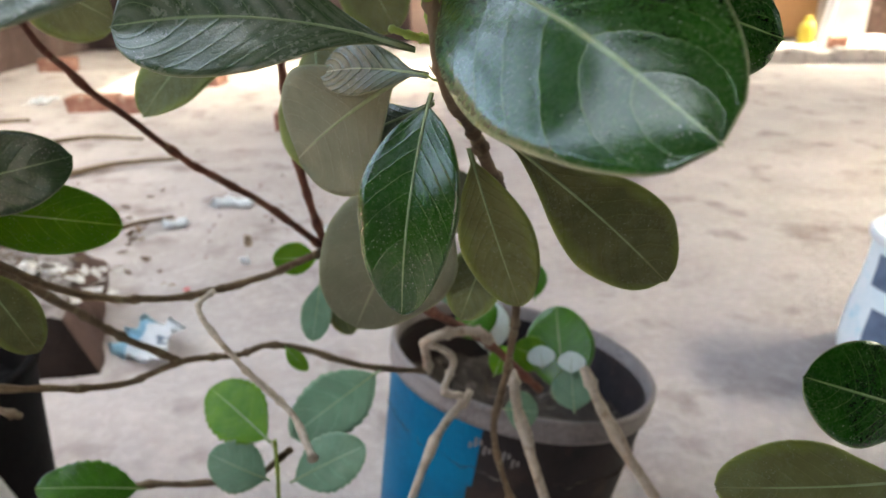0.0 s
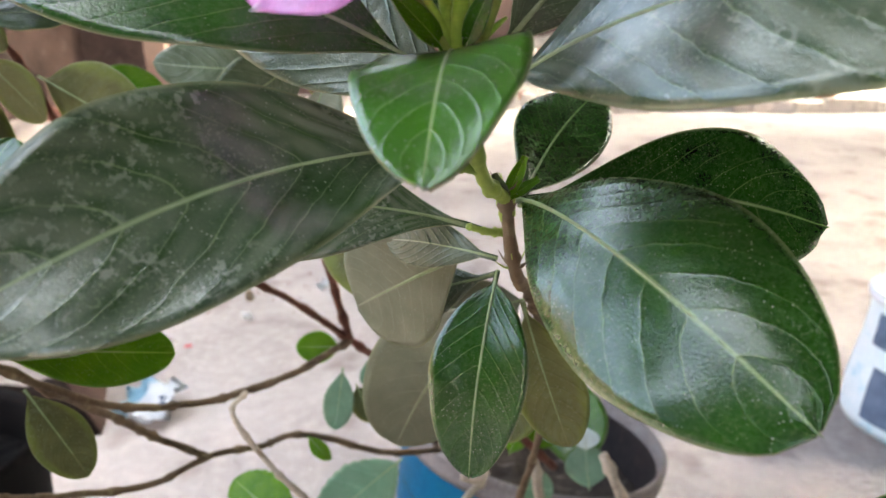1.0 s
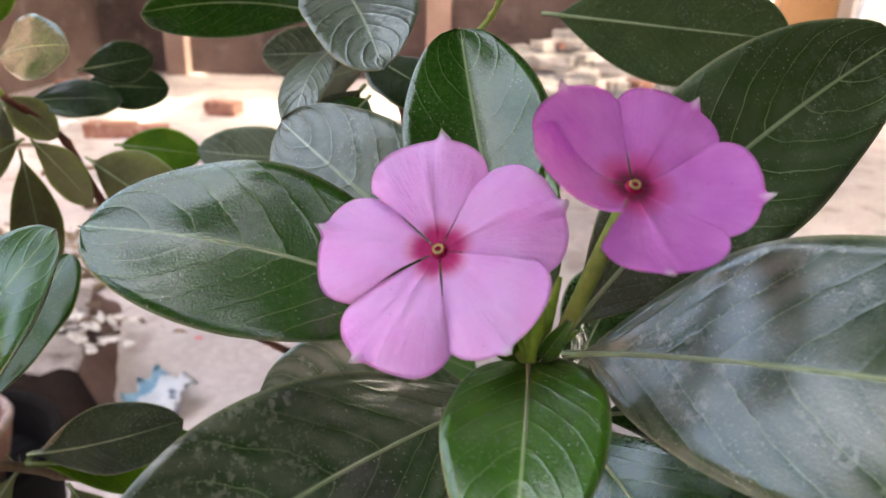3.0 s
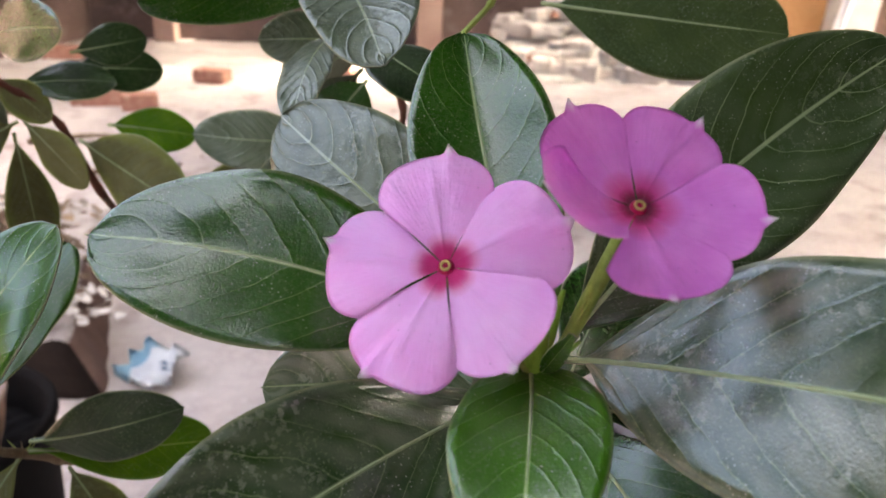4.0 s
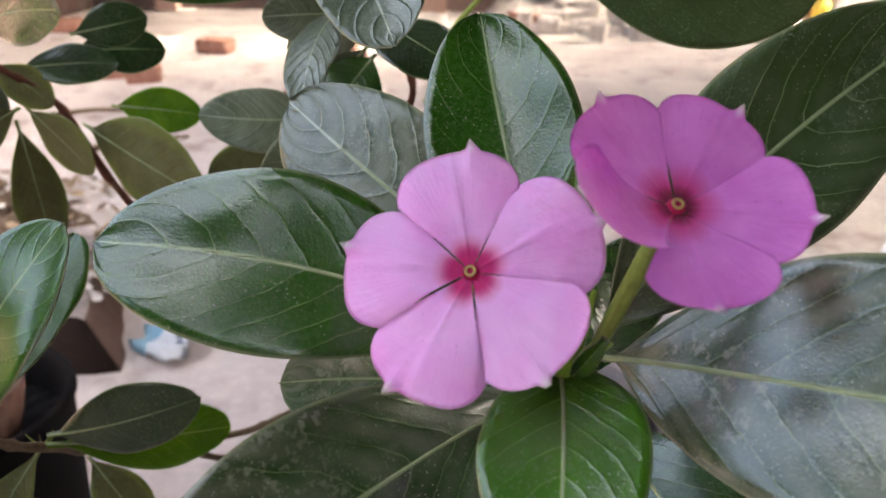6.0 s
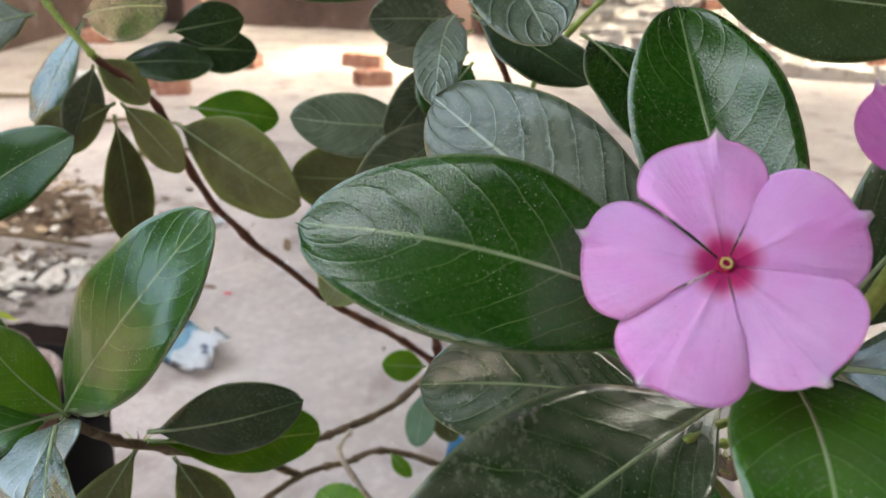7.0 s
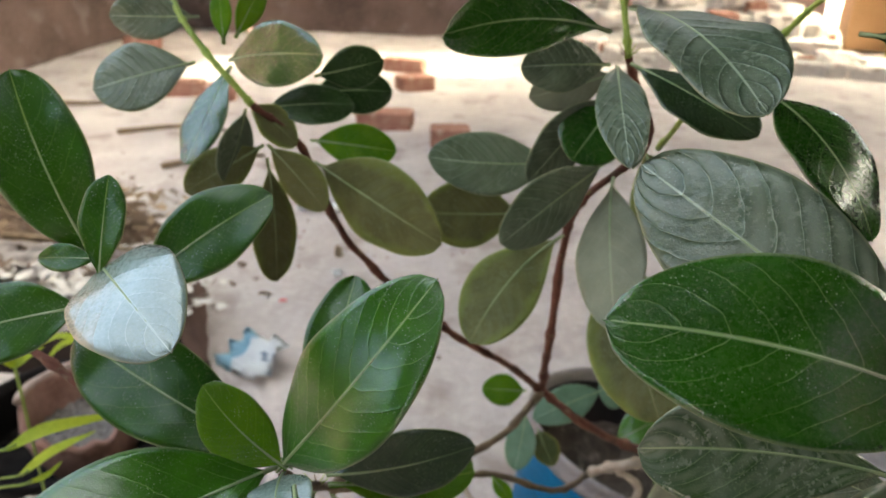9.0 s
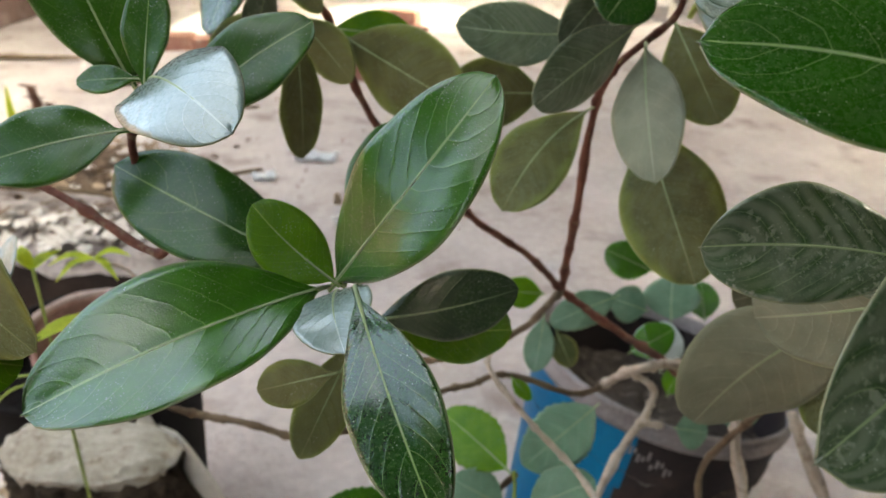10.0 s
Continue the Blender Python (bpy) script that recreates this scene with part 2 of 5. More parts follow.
def leaf(plant, base, tip, facing, width, look_of, bend=0.04, fold=0.06, peak=0.55, rise=0.0, sway=0.0, twist=None):
    """An obovate blade with an upper and a lower skin, arched along and folded across, and its midrib with the leaf stalk."""
    top, under = LEAF[look_of]
    base, tip = Vector(base), Vector(tip)
    along = tip - base
    length = along.length
    along.normalize()
    n = Vector(facing)
    n = (n - along * n.dot(along)).normalized()
    side = along.cross(n)
    seed = random.random() * 90
    stalk = 0.07
    power = math.log(0.5) / math.log(peak)
    stray, drift = random.uniform(-0.12, 0.12), random.uniform(-0.015, 0.015)
    if twist is None:
        twist, sway = stray, sway + drift
    thick = 0.00022
    quilt = (0.005 if width > 0.022 else 0.004) * min(1.0, length / 0.06)

    def spot(u, v):
        q = max(0.0, (u - stalk) / (1 - stalk))
        s = max(0.0, math.sin(math.pi * q**power))
        half = 0.5 * width * s ** (0.78 - 0.27 * q) if q > 0 else 0.0
        if plant is creeper and width > 0.015:
            half *= 1.04 - 0.09 * (u * 11 % 1.0)
        half = max(half, 0.0008)
        phase = 12 * math.pi * (u - 0.26 * abs(v) ** 1.35)
        ripple = 0.02 * length * noise.noise((u * 4 + seed, v * 1.5, seed)) * abs(v) + quilt * half * abs(math.sin(phase)) * (1 - v * v) + 0.006 * length * math.sin(u * 19 + seed + v * 2) * v * v
        turn = twist * (u - 0.4)
        lift = length * (4 * bend * u * (1 - u) + 6.75 * rise * u * (1 - u) ** 2) + fold * half * abs(v) ** 1.3 - 0.06 * half * v * v + ripple + turn * v * half
        point = 0.012 * length * max(0.0, 1 - abs(v) * 5) * (q > 0.97)
        return base + along * (length * u + point) + side * (half * v + sway * length * 4 * u * (1 - u)) + n * lift

    rows, cols = (46, 14) if width > 0.022 or plant is creeper else (24, 10)
    bm = bmesh.new()
    uv = bm.loops.layers.uv.new("UVMap")
    skins = []
    for off in (thick, -thick):
        skins.append([[bm.verts.new(spot(i / rows, 2 * j / cols - 1) + n * off) for j in range(cols + 1)] for i in range(rows + 1)])

    def quad(a, slot, flip):
        f = bm.faces.new([v for v, _ in (a[::-1] if flip else a)])
        f.material_index = slot
        for loop, (_, c) in zip(f.loops, a[::-1] if flip else a):
            loop[uv].uv = c

    for slot, skin in enumerate(skins):
        for i in range(rows):
            for j in range(cols):
                corner = [(i, j), (i, j + 1), (i + 1, j + 1), (i + 1, j)]
                quad([(skin[a][b], (a / rows, b / cols)) for a, b in corner], slot, slot == 0)
    for j in (0, cols):
        for i in range(rows):
            quad([(skins[0][i][j], (i / rows, j / cols)), (skins[0][i + 1][j], ((i + 1) / rows, j / cols)), (skins[1][i + 1][j], ((i + 1) / rows, j / cols)), (skins[1][i][j], (i / rows, j / cols))], 1, j == 0)
    blade = part("leaf", bm, (top, under), plant)
    bm = bmesh.new()
    tube(bm, [spot(i / 14 * 0.96, 0) for i in range(15)], lambda s: 0.00055 * (width / 0.03) ** 0.5 * (1 - 0.85 * s) + 0.0001, 6)
    part("midrib", bm, MIDRIB, blade)
    return blade


# ---- ground ----
GROUND = grained("dusty_ground", (0.335, 0.283, 0.268), (0.465, 0.408, 0.392), 3.0, 45, 0.9, 0.012, 0.9, stain=(0.215, 0.165, 0.148))
bm = bmesh.new()
xs = sorted({*[round(-4 + 0.08 * i, 3) for i in range(101)], *[s * d for s in (-1, 1) for d in (4.6, 6, 9, 16, 40, 200)]})
ys = sorted({*[round(-1 + 0.08 * i, 3) for i in range(94)], -2, -4, -9, -40, 7.2, 9, 16, 60, 400})
grid = [[bm.verts.new((x, y, 0.028 * noise.noise((x * 1.3, y * 1.3, 0)) + 0.012 * noise.noise((x * 5, y * 5, 3)) if abs(x) < 4.1 and y < 6.5 else 0)) for y in ys] for x in xs]
for a, b in zip(grid, grid[1:]):
    for j in range(len(ys) - 1):
        bm.faces.new((a[j], b[j], b[j + 1], a[j + 1]))
ground = tagged(part("ground", bm, GROUND, None), "dusty trodden earth of a shaded yard", "ground", kind="structure")


def box(bm, x0, x1, y0, y1, z0, z1, slot=0):
    vs = [bm.verts.new((x, y, z)) for z in (z0, z1) for y in (y0, y1) for x in (x0, x1)]
    for q in ((0, 2, 3, 1), (4, 5, 7, 6), (0, 1, 5, 4), (2, 6, 7, 3), (1, 3, 7, 5), (0, 4, 6, 2)):
        f = bm.faces.new([vs[i] for i in q])
        f.material_index = slot
    return vs


PLASTER = grained("weathered_plaster", (0.42, 0.38, 0.34), (0.58, 0.54, 0.5), 1.5, 40, 0.9, 0.004, 0.5, stain=(0.3, 0.26, 0.22))
MUD = grained("mud_brick_wall", (0.060, 0.040, 0.036), (0.155, 0.104, 0.090), 2.5, 35, 0.95, 0.008, 0.8, stain=(0.20, 0.155, 0.14))
TAN = grained("tan_boarding", (0.26, 0.145, 0.07), (0.36, 0.21, 0.11), 2.0, 50, 0.8, 0.003, 0.5, stain=(0.3, 0.19, 0.1))
BOARD = grained("pinkish_board", (0.26, 0.16, 0.13), (0.38, 0.26, 0.21), 3.0, 60, 0.85, 0.004, 0.6)
# Near-black, so the added light blockers bounce little light back.
BLOCKER = grained("dark_light_blocker", (0.018, 0.016, 0.014), (0.045, 0.040, 0.036), 2.0, 60, 0.9, 0.003, 0.4)
GREY_POST = grained("grey_concrete", (0.30, 0.28, 0.27), (0.42, 0.40, 0.39), 6, 80, 0.85, 0.003, 0.5)


def slab(name, material, dims, label, category="wall"):
    bm = bmesh.new()
    box(bm, *dims)
    ob = part(name, bm, material, None)
    for f in ob.data.polygons:
        f.use_smooth = False
    return tagged(ob, label, category, kind="structure")


# Unseen walls and overhead sheets, added and cut to shape the light.
slab("blocker_south_west", BLOCKER, (-2.75, -0.85, -4.3, -4.004, 0, 2.74), "unseen dark wall added to shut out southern light")
slab("blocker_gateway", BLOCKER, (-0.846, -0.25, -4.2, -4.1, 0, 2.74), "unseen dark panel added to narrow the southern light opening", "door")
slab("blocker_south_east", BLOCKER, (0.40, 4.4, -4.3, -4.004, 0, 2.74), "unseen dark wall added beside the southern light opening")
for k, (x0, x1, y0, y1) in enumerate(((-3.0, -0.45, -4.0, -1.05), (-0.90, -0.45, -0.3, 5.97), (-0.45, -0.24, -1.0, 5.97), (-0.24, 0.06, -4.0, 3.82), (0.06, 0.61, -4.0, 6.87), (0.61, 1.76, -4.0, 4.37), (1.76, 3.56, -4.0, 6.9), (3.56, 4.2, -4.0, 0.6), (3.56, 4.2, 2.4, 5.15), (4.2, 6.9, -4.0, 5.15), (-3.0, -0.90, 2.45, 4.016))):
    slab("blocker_roof", BLOCKER, (x0, x1 - 0.004, y0, y1, 2.7 + 0.012 * (k % 2), 2.74 + 0.012 * (k % 2)), "unseen dark sheet added overhead to shade the plants", "roof")
# Added sheets out of view that limit the sun patches behind.
for x0, x1, y0 in ((-0.24, 0.06, 4.77), (0.61, 1.76, 5.15)):
    slab("blocker_eave", GREY_POST, (x0, x1 - 0.004, y0, 7.5, 2.76, 2.79), "unseen grey sheet added to trim the far sun patches", "roof")
slab("blocker_west", BLOCKER, (-2.75, -2.6, -4.0, -2.2, 0, 2.69), "unseen dark wall added to close the south-west corner to light")
slab("wall_north", MUD, (-3.3, 2.35, 6.2, 6.5, 0, 2.6), "red-brown mud brick wall at the back of the yard")
slab("wall_north_east", TAN, (2.55, 3.0, 6.2, 6.4, 0, 2.6), "tan boarded wall at the back of the yard")
# Side wall added out of view; its height bounds the west sky.
slab("added_wall_west", MUD, (-3.3, -3.0, -7, 2.9, 0, 1.7), "unseen red-brown side wall added to bound the west sky")
slab("wall_west_back", MUD, (-3.3, -3.0, 2.904, 6.2, 0, 2.68), "high red-brown side wall at the back of the yard")
# Two more unseen blockers: an overhead sheet here, a side wall below.
slab("blocker_roof", BLOCKER, (-3.0, -0.904, 4.02, 7.4, 2.70, 2.74), "unseen dark sheet added overhead to shade the yard's far left", "roof")
slab("blocker_east", BLOCKER, (4.2, 4.4, -4, 3.2, 0, 2.69), "unseen dark wall added to shut out eastern light")
# Added beyond the view to cut low light from the east.
slab("added_wall_east", PLASTER, (7, 7.3, -7, 6.5, 0, 2.4), "unseen grey plastered wall added to close off the east")


# ---- main places ----
APEX, APEX2 = (-0.0138, 0.1190, 0.7606), (-0.0107, 0.1191, 0.7615)
F1C, F1N, F2C, F2N = (-0.0302, 0.1145, 0.7830), (-0.193, -0.699, 0.688), (-0.0011, 0.1141, 0.7944), (0.054, -0.606, 0.793)
POT_AT, POT_H = (0.022, 0.683, 0.020), 0.296
POT2, HEAP, STUMP, LOG = (-0.565, 0.646), (-1.48, 1.86), (-1.45, 1.95), (-0.480, 0.474)
LITTER = (-0.80, 0.95)
# ---- potted plants ----
periwinkle = thing("periwinkle_plant", "pink periwinkle with glossy dusty green leaves growing from a blue bucket", "plant", at=(0.06, 0.7, 0))
periwinkle_b = thing("periwinkle_plant", "young periwinkle shoot with glossy leaves and yellowing lower leaves", "plant", at=(-0.5, 0.7, 0))
creeper = thing("creeper_plant", "small serrated-leaved green creeper trailing over the bucket", "plant", at=(0.0, 0.55, 0))
succulent = thing("succulent_plant", "small jade and silvery round-leaved plant in the bucket", "plant", at=(0.08, 0.7, 0.22))
# leaves begin
leaf(periwinkle, (-0.0177, 0.1341, 0.7563), (-0.0961, 0.1321, 0.7785), (0.03, -0.81, 0.59), 0.0332, "glossy", bend=0.077, fold=0.16, peak=0.60, rise=0.00, sway=0.049, twist=-0.29)
leaf(periwinkle, (-0.0132, 0.1244, 0.7597), (-0.0280, 0.1710, 0.8127), (-0.07, -0.73, 0.68), 0.0302, "glossy", bend=0.005, fold=0.31, peak=0.57, rise=0.00, sway=-0.017, twist=0.02)
leaf(periwinkle, (-0.0086, 0.1294, 0.7577), (0.0600, 0.1613, 0.8137), (0.14, -0.86, 0.49), 0.0364, "satin", bend=-0.020, fold=0.23, peak=0.55, rise=0.00, sway=-0.043, twist=-0.46)
leaf(periwinkle, (-0.0051, 0.1369, 0.7532), (0.0714, 0.0798, 0.7748), (-0.56, -0.56, 0.61), 0.0405, "dusty", bend=0.133, fold=0.17, peak=0.50, rise=0.00, sway=0.005, twist=-0.34)
leaf(periwinkle, (-0.0134, 0.1288, 0.7579), (-0.0189, 0.0821, 0.7483), (-0.19, -0.28, 0.94), 0.0254, "fresh", bend=0.172, fold=0.14, peak=0.52, rise=0.00, sway=-0.037, twist=0.11)
leaf(periwinkle, (-0.0089, 0.1491, 0.7374), (-0.0829, 0.0833, 0.7301), (0.26, -0.56, 0.79), 0.0349, "dusty", bend=0.109, fold=0.23, peak=0.61, rise=0.00, sway=0.022, twist=0.79)
leaf(periwinkle, (0.0003, 0.1599, 0.7251), (0.0331, 0.0810, 0.7140), (-0.57, -0.36, 0.74), 0.0375, "glossy", bend=0.143, fold=-0.05, peak=0.64, rise=0.00, sway=-0.014, twist=0.01)
leaf(periwinkle, (0.0008, 0.1539, 0.7269), (0.0754, 0.1640, 0.7159), (0.20, -0.93, 0.31), 0.0326, "glossy", bend=0.006, fold=0.09, peak=0.62, rise=0.00, sway=-0.062, twist=0.02)
leaf(periwinkle, (0.0020, 0.1688, 0.7211), (0.0291, 0.2179, 0.7414), (0.36, -0.50, 0.79), 0.0256, "glossy", bend=0.003, fold=0.06, peak=0.58, rise=0.00, sway=-0.038, twist=0.42)
leaf(periwinkle, (-0.0070, 0.1739, 0.7136), (-0.0769, 0.1704, 0.7204), (-0.20, -0.79, 0.58), 0.0301, "dusty", bend=0.051, fold=0.23, peak=0.65, rise=0.00, sway=0.045, twist=0.56)
leaf(periwinkle, (-0.0078, 0.1694, 0.7424), (-0.0777, 0.2114, 0.7836), (-0.27, -0.79, 0.55), 0.0402, "grey", bend=0.081, fold=0.09, peak=0.56, rise=0.00, sway=-0.011, twist=0.07)
leaf(periwinkle, (-0.0031, 0.1691, 0.7043), (-0.0112, 0.1539, 0.6534), (-0.33, -0.93, 0.16), 0.0251, "glossy", bend=0.089, fold=0.13, peak=0.44, rise=0.00, sway=0.002, twist=0.29)
leaf(periwinkle, (-0.0037, 0.1645, 0.7091), (-0.0323, 0.1893, 0.7062), (-0.58, -0.73, 0.37), 0.0133, "grey", bend=0.054, fold=0.08, peak=0.59, rise=0.00, sway=0.025, twist=0.13)
leaf(periwinkle, (-0.0095, 0.1737, 0.7076), (-0.0440, 0.2061, 0.6788), (0.51, 0.86, 0.03), 0.0380, "grey", bend=-0.052, fold=0.05, peak=0.61, rise=-0.00, sway=-0.013, twist=0.05)
leaf(periwinkle, (-0.0029, 0.1769, 0.7004), (-0.0385, 0.2090, 0.6810), (-0.65, -0.74, 0.17), 0.0198, "grey", bend=0.021, fold=0.03, peak=0.63, rise=0.00, sway=-0.018, twist=-0.06)
leaf(periwinkle, (0.0014, 0.2316, 0.6664), (-0.0379, 0.2546, 0.5947), (0.47, 0.85, 0.22), 0.0516, "grey", bend=0.039, fold=0.10, peak=0.52, rise=-0.00, sway=-0.046, twist=0.97)
leaf(periwinkle, (0.0063, 0.1955, 0.6839), (0.0215, 0.1922, 0.6357), (0.07, 0.96, 0.26), 0.0227, "olive", bend=-0.030, fold=0.05, peak=0.56, rise=-0.00, sway=-0.003, twist=-0.16)
leaf(periwinkle, (0.0218, 0.2575, 0.6405), (0.0041, 0.2385, 0.6062), (0.38, 0.70, -0.60), 0.0246, "olive", bend=-0.04, fold=0.06, peak=0.60, rise=-0.00, sway=-0.00)
leaf(periwinkle, (0.0100, 0.1626, 0.6976), (0.0663, 0.1977, 0.6408), (-0.21, 0.94, 0.26), 0.0297, "olive", bend=-0.008, fold=0.09, peak=0.66, rise=-0.00, sway=0.017, twist=0.03)
leaf(periwinkle, (0.1333, 0.1641, 0.6145), (0.0941, 0.1613, 0.6293), (0.22, -0.91, 0.34), 0.0290, "glossy", bend=0.04, fold=0.06, peak=0.55, rise=0.00, sway=0.00)
leaf(periwinkle, (0.1282, 0.1570, 0.5983), (0.0661, 0.1400, 0.6112), (-0.31, 0.70, -0.64), 0.0238, "olive", bend=-0.04, fold=0.06, peak=0.60, rise=-0.00, sway=-0.00)
leaf(periwinkle, (0.0007, 0.2792, 0.8121), (0.0813, 0.2599, 0.8066), (0.26, 0.96, -0.08), 0.0384, "glossydark", bend=-0.04, fold=0.06, peak=0.55, rise=-0.00, sway=-0.00)
leaf(periwinkle, (-0.0347, 0.2526, 0.7967), (-0.0078, 0.2205, 0.7614), (0.10, -0.46, 0.88), 0.0289, "glossy", bend=0.097, fold=0.06, peak=0.47, rise=0.00, sway=-0.027, twist=0.31)
leaf(periwinkle, (-0.0755, 0.3192, 0.8052), (-0.1376, 0.2667, 0.8088), (0.49, -0.86, 0.14), 0.0251, "glossy", bend=0.007, fold=0.05, peak=0.61, rise=0.00, sway=0.062, twist=0.10)
leaf(periwinkle, (-0.0746, 0.2838, 0.8174), (-0.0487, 0.2084, 0.7996), (0.06, -0.28, 0.96), 0.0345, "grey", bend=0.087, fold=0.18, peak=0.57, rise=0.00, sway=0.004, twist=-0.71)
leaf(periwinkle, (-0.0726, 0.3338, 0.7899), (-0.1102, 0.3172, 0.7906), (0.38, -0.91, 0.16), 0.0226, "grey", bend=0.04, fold=0.06, peak=0.55, rise=0.00, sway=0.00)
leaf(periwinkle, (-0.0684, 0.3461, 0.7845), (-0.1055, 0.3361, 0.7743), (-0.14, 0.96, -0.24), 0.0197, "grey", bend=-0.04, fold=0.06, peak=0.55, rise=-0.00, sway=-0.00)
leaf(periwinkle, (-0.0751, 0.2954, 0.7958), (-0.0781, 0.2266, 0.7781), (-0.15, -0.39, 0.91), 0.0170, "grey", bend=0.072, fold=0.08, peak=0.58, rise=0.00, sway=0.011, twist=-0.07)
leaf(periwinkle, (-0.0693, 0.3014, 0.7960), (-0.0279, 0.2713, 0.7778), (0.17, -0.47, 0.87), 0.0325, "glossydark", bend=0.047, fold=0.05, peak=0.61, rise=0.00, sway=0.034, twist=0.01)
leaf(periwinkle, (-0.0679, 0.3412, 0.7717), (-0.0857, 0.3230, 0.7505), (0.18, -0.76, 0.62), 0.0298, "glossy", bend=0.04, fold=0.06, peak=0.55, rise=0.00, sway=0.00)
leaf(periwinkle, (-0.0704, 0.3431, 0.7763), (-0.1035, 0.3261, 0.7389), (0.47, -0.88, 0.01), 0.0266, "grey", bend=0.020, fold=0.04, peak=0.54, rise=0.00, sway=0.020, twist=0.16)
leaf(periwinkle, (-0.0886, 0.3613, 0.7378), (-0.1503, 0.3425, 0.7430), (0.33, -0.75, 0.57), 0.0318, "grey", bend=0.026, fold=0.04, peak=0.54, rise=0.00, sway=-0.040, twist=-0.01)
leaf(periwinkle, (-0.0698, 0.3271, 0.7498), (-0.1142, 0.3021, 0.7184), (0.54, -0.84, -0.04), 0.0312, "grey", bend=0.028, fold=0.04, peak=0.56, rise=0.00, sway=0.032, twist=-0.06)
leaf(periwinkle, (-0.1030, 0.3759, 0.7046), (-0.1556, 0.3590, 0.7086), (-0.26, 0.90, -0.34), 0.0355, "olive", bend=-0.04, fold=0.06, peak=0.55, rise=-0.00, sway=-0.00)
leaf(periwinkle, (-0.0844, 0.3398, 0.7082), (-0.1254, 0.2928, 0.6739), (-0.21, 0.54, -0.81), 0.0337, "olive", bend=-0.063, fold=0.09, peak=0.61, rise=-0.00, sway=-0.065, twist=-0.45)
leaf(periwinkle, (-0.0648, 0.3381, 0.7390), (-0.0684, 0.2645, 0.7009), (0.42, 0.74, -0.52), 0.0293, "grey", bend=-0.075, fold=0.06, peak=0.60, rise=-0.00, sway=-0.000, twist=-0.01)
leaf(periwinkle, (-0.0601, 0.3430, 0.7020), (-0.0432, 0.2738, 0.6528), (0.34, 0.88, -0.34), 0.0449, "olive", bend=-0.068, fold=0.03, peak=0.58, rise=-0.00, sway=0.007, twist=0.01)
leaf(periwinkle, (-0.0476, 0.3692, 0.7452), (-0.0233, 0.3460, 0.7008), (0.32, 0.86, -0.39), 0.0363, "olive", bend=-0.04, fold=0.06, peak=0.55, rise=-0.00, sway=-0.00)
leaf(periwinkle, (0.0214, 0.3152, 0.6334), (-0.0134, 0.3075, 0.6259), (-0.03, 0.81, -0.59), 0.0315, "grey", bend=-0.04, fold=0.06, peak=0.55, rise=-0.00, sway=-0.00)
leaf(periwinkle, (-0.2486, 0.3597, 0.7809), (-0.1927, 0.3196, 0.7919), (-0.06, -0.96, 0.28), 0.0289, "glossy", bend=0.043, fold=0.05, peak=0.51, rise=0.00, sway=-0.019, twist=-0.25)
leaf(periwinkle, (-0.2498, 0.3237, 0.7863), (-0.2916, 0.3129, 0.7749), (0.32, -0.77, 0.56), 0.0303, "grey", bend=0.04, fold=0.06, peak=0.55, rise=0.00, sway=0.00)
leaf(periwinkle, (-0.2510, 0.3234, 0.7858), (-0.2811, 0.3324, 0.7796), (-0.16, -0.99, 0.04), 0.0174, "glossy", bend=0.04, fold=0.06, peak=0.55, rise=0.00, sway=0.00)
leaf(periwinkle, (-0.2446, 0.3513, 0.7803), (-0.2607, 0.3254, 0.7395), (-0.34, -0.58, 0.74), 0.0260, "glossy", bend=0.012, fold=0.05, peak=0.55, rise=0.00, sway=0.004, twist=0.09)
leaf(periwinkle, (-0.2307, 0.3277, 0.7659), (-0.2409, 0.3188, 0.7347), (0.87, -0.49, 0.02), 0.0197, "grey", bend=0.034, fold=0.06, peak=0.54, rise=0.00, sway=-0.006, twist=0.16)
leaf(periwinkle, (-0.2274, 0.3214, 0.7698), (-0.2084, 0.3268, 0.7503), (-0.98, 0.19, -0.04), 0.0212, "olive", bend=-0.050, fold=0.05, peak=0.53, rise=-0.00, sway=0.007, twist=0.21)
leaf(periwinkle, (-0.2237, 0.3325, 0.7485), (-0.1966, 0.3270, 0.7198), (0.44, 0.89, -0.13), 0.0246, "olive", bend=-0.014, fold=0.08, peak=0.55, rise=-0.00, sway=0.032, twist=-0.07)
leaf(periwinkle, (-0.2259, 0.3342, 0.7644), (-0.1858, 0.3477, 0.7649), (0.17, -0.63, 0.76), 0.0233, "glossydark", bend=0.040, fold=0.06, peak=0.55, rise=0.00, sway=-0.005, twist=0.11)
leaf(periwinkle, (-0.2083, 0.3501, 0.7695), (-0.1712, 0.3680, 0.7675), (0.11, -0.83, 0.54), 0.0242, "glossydark", bend=0.034, fold=0.06, peak=0.55, rise=0.00, sway=-0.004, twist=0.02)
leaf(periwinkle, (-0.2032, 0.3441, 0.7783), (-0.1740, 0.3595, 0.7839), (0.37, -0.91, 0.19), 0.0197, "glossydark", bend=0.04, fold=0.06, peak=0.55, rise=0.00, sway=0.00)
leaf(periwinkle, (-0.2280, 0.4213, 0.7258), (-0.1780, 0.4247, 0.7204), (-0.01, -0.96, 0.29), 0.0259, "young", bend=0.04, fold=0.06, peak=0.55, rise=0.00, sway=0.00)
leaf(periwinkle, (-0.2046, 0.3426, 0.7380), (-0.1411, 0.3172, 0.7100), (0.01, 0.99, 0.13), 0.0434, "olive", bend=-0.028, fold=0.08, peak=0.53, rise=-0.00, sway=0.011, twist=-0.12)
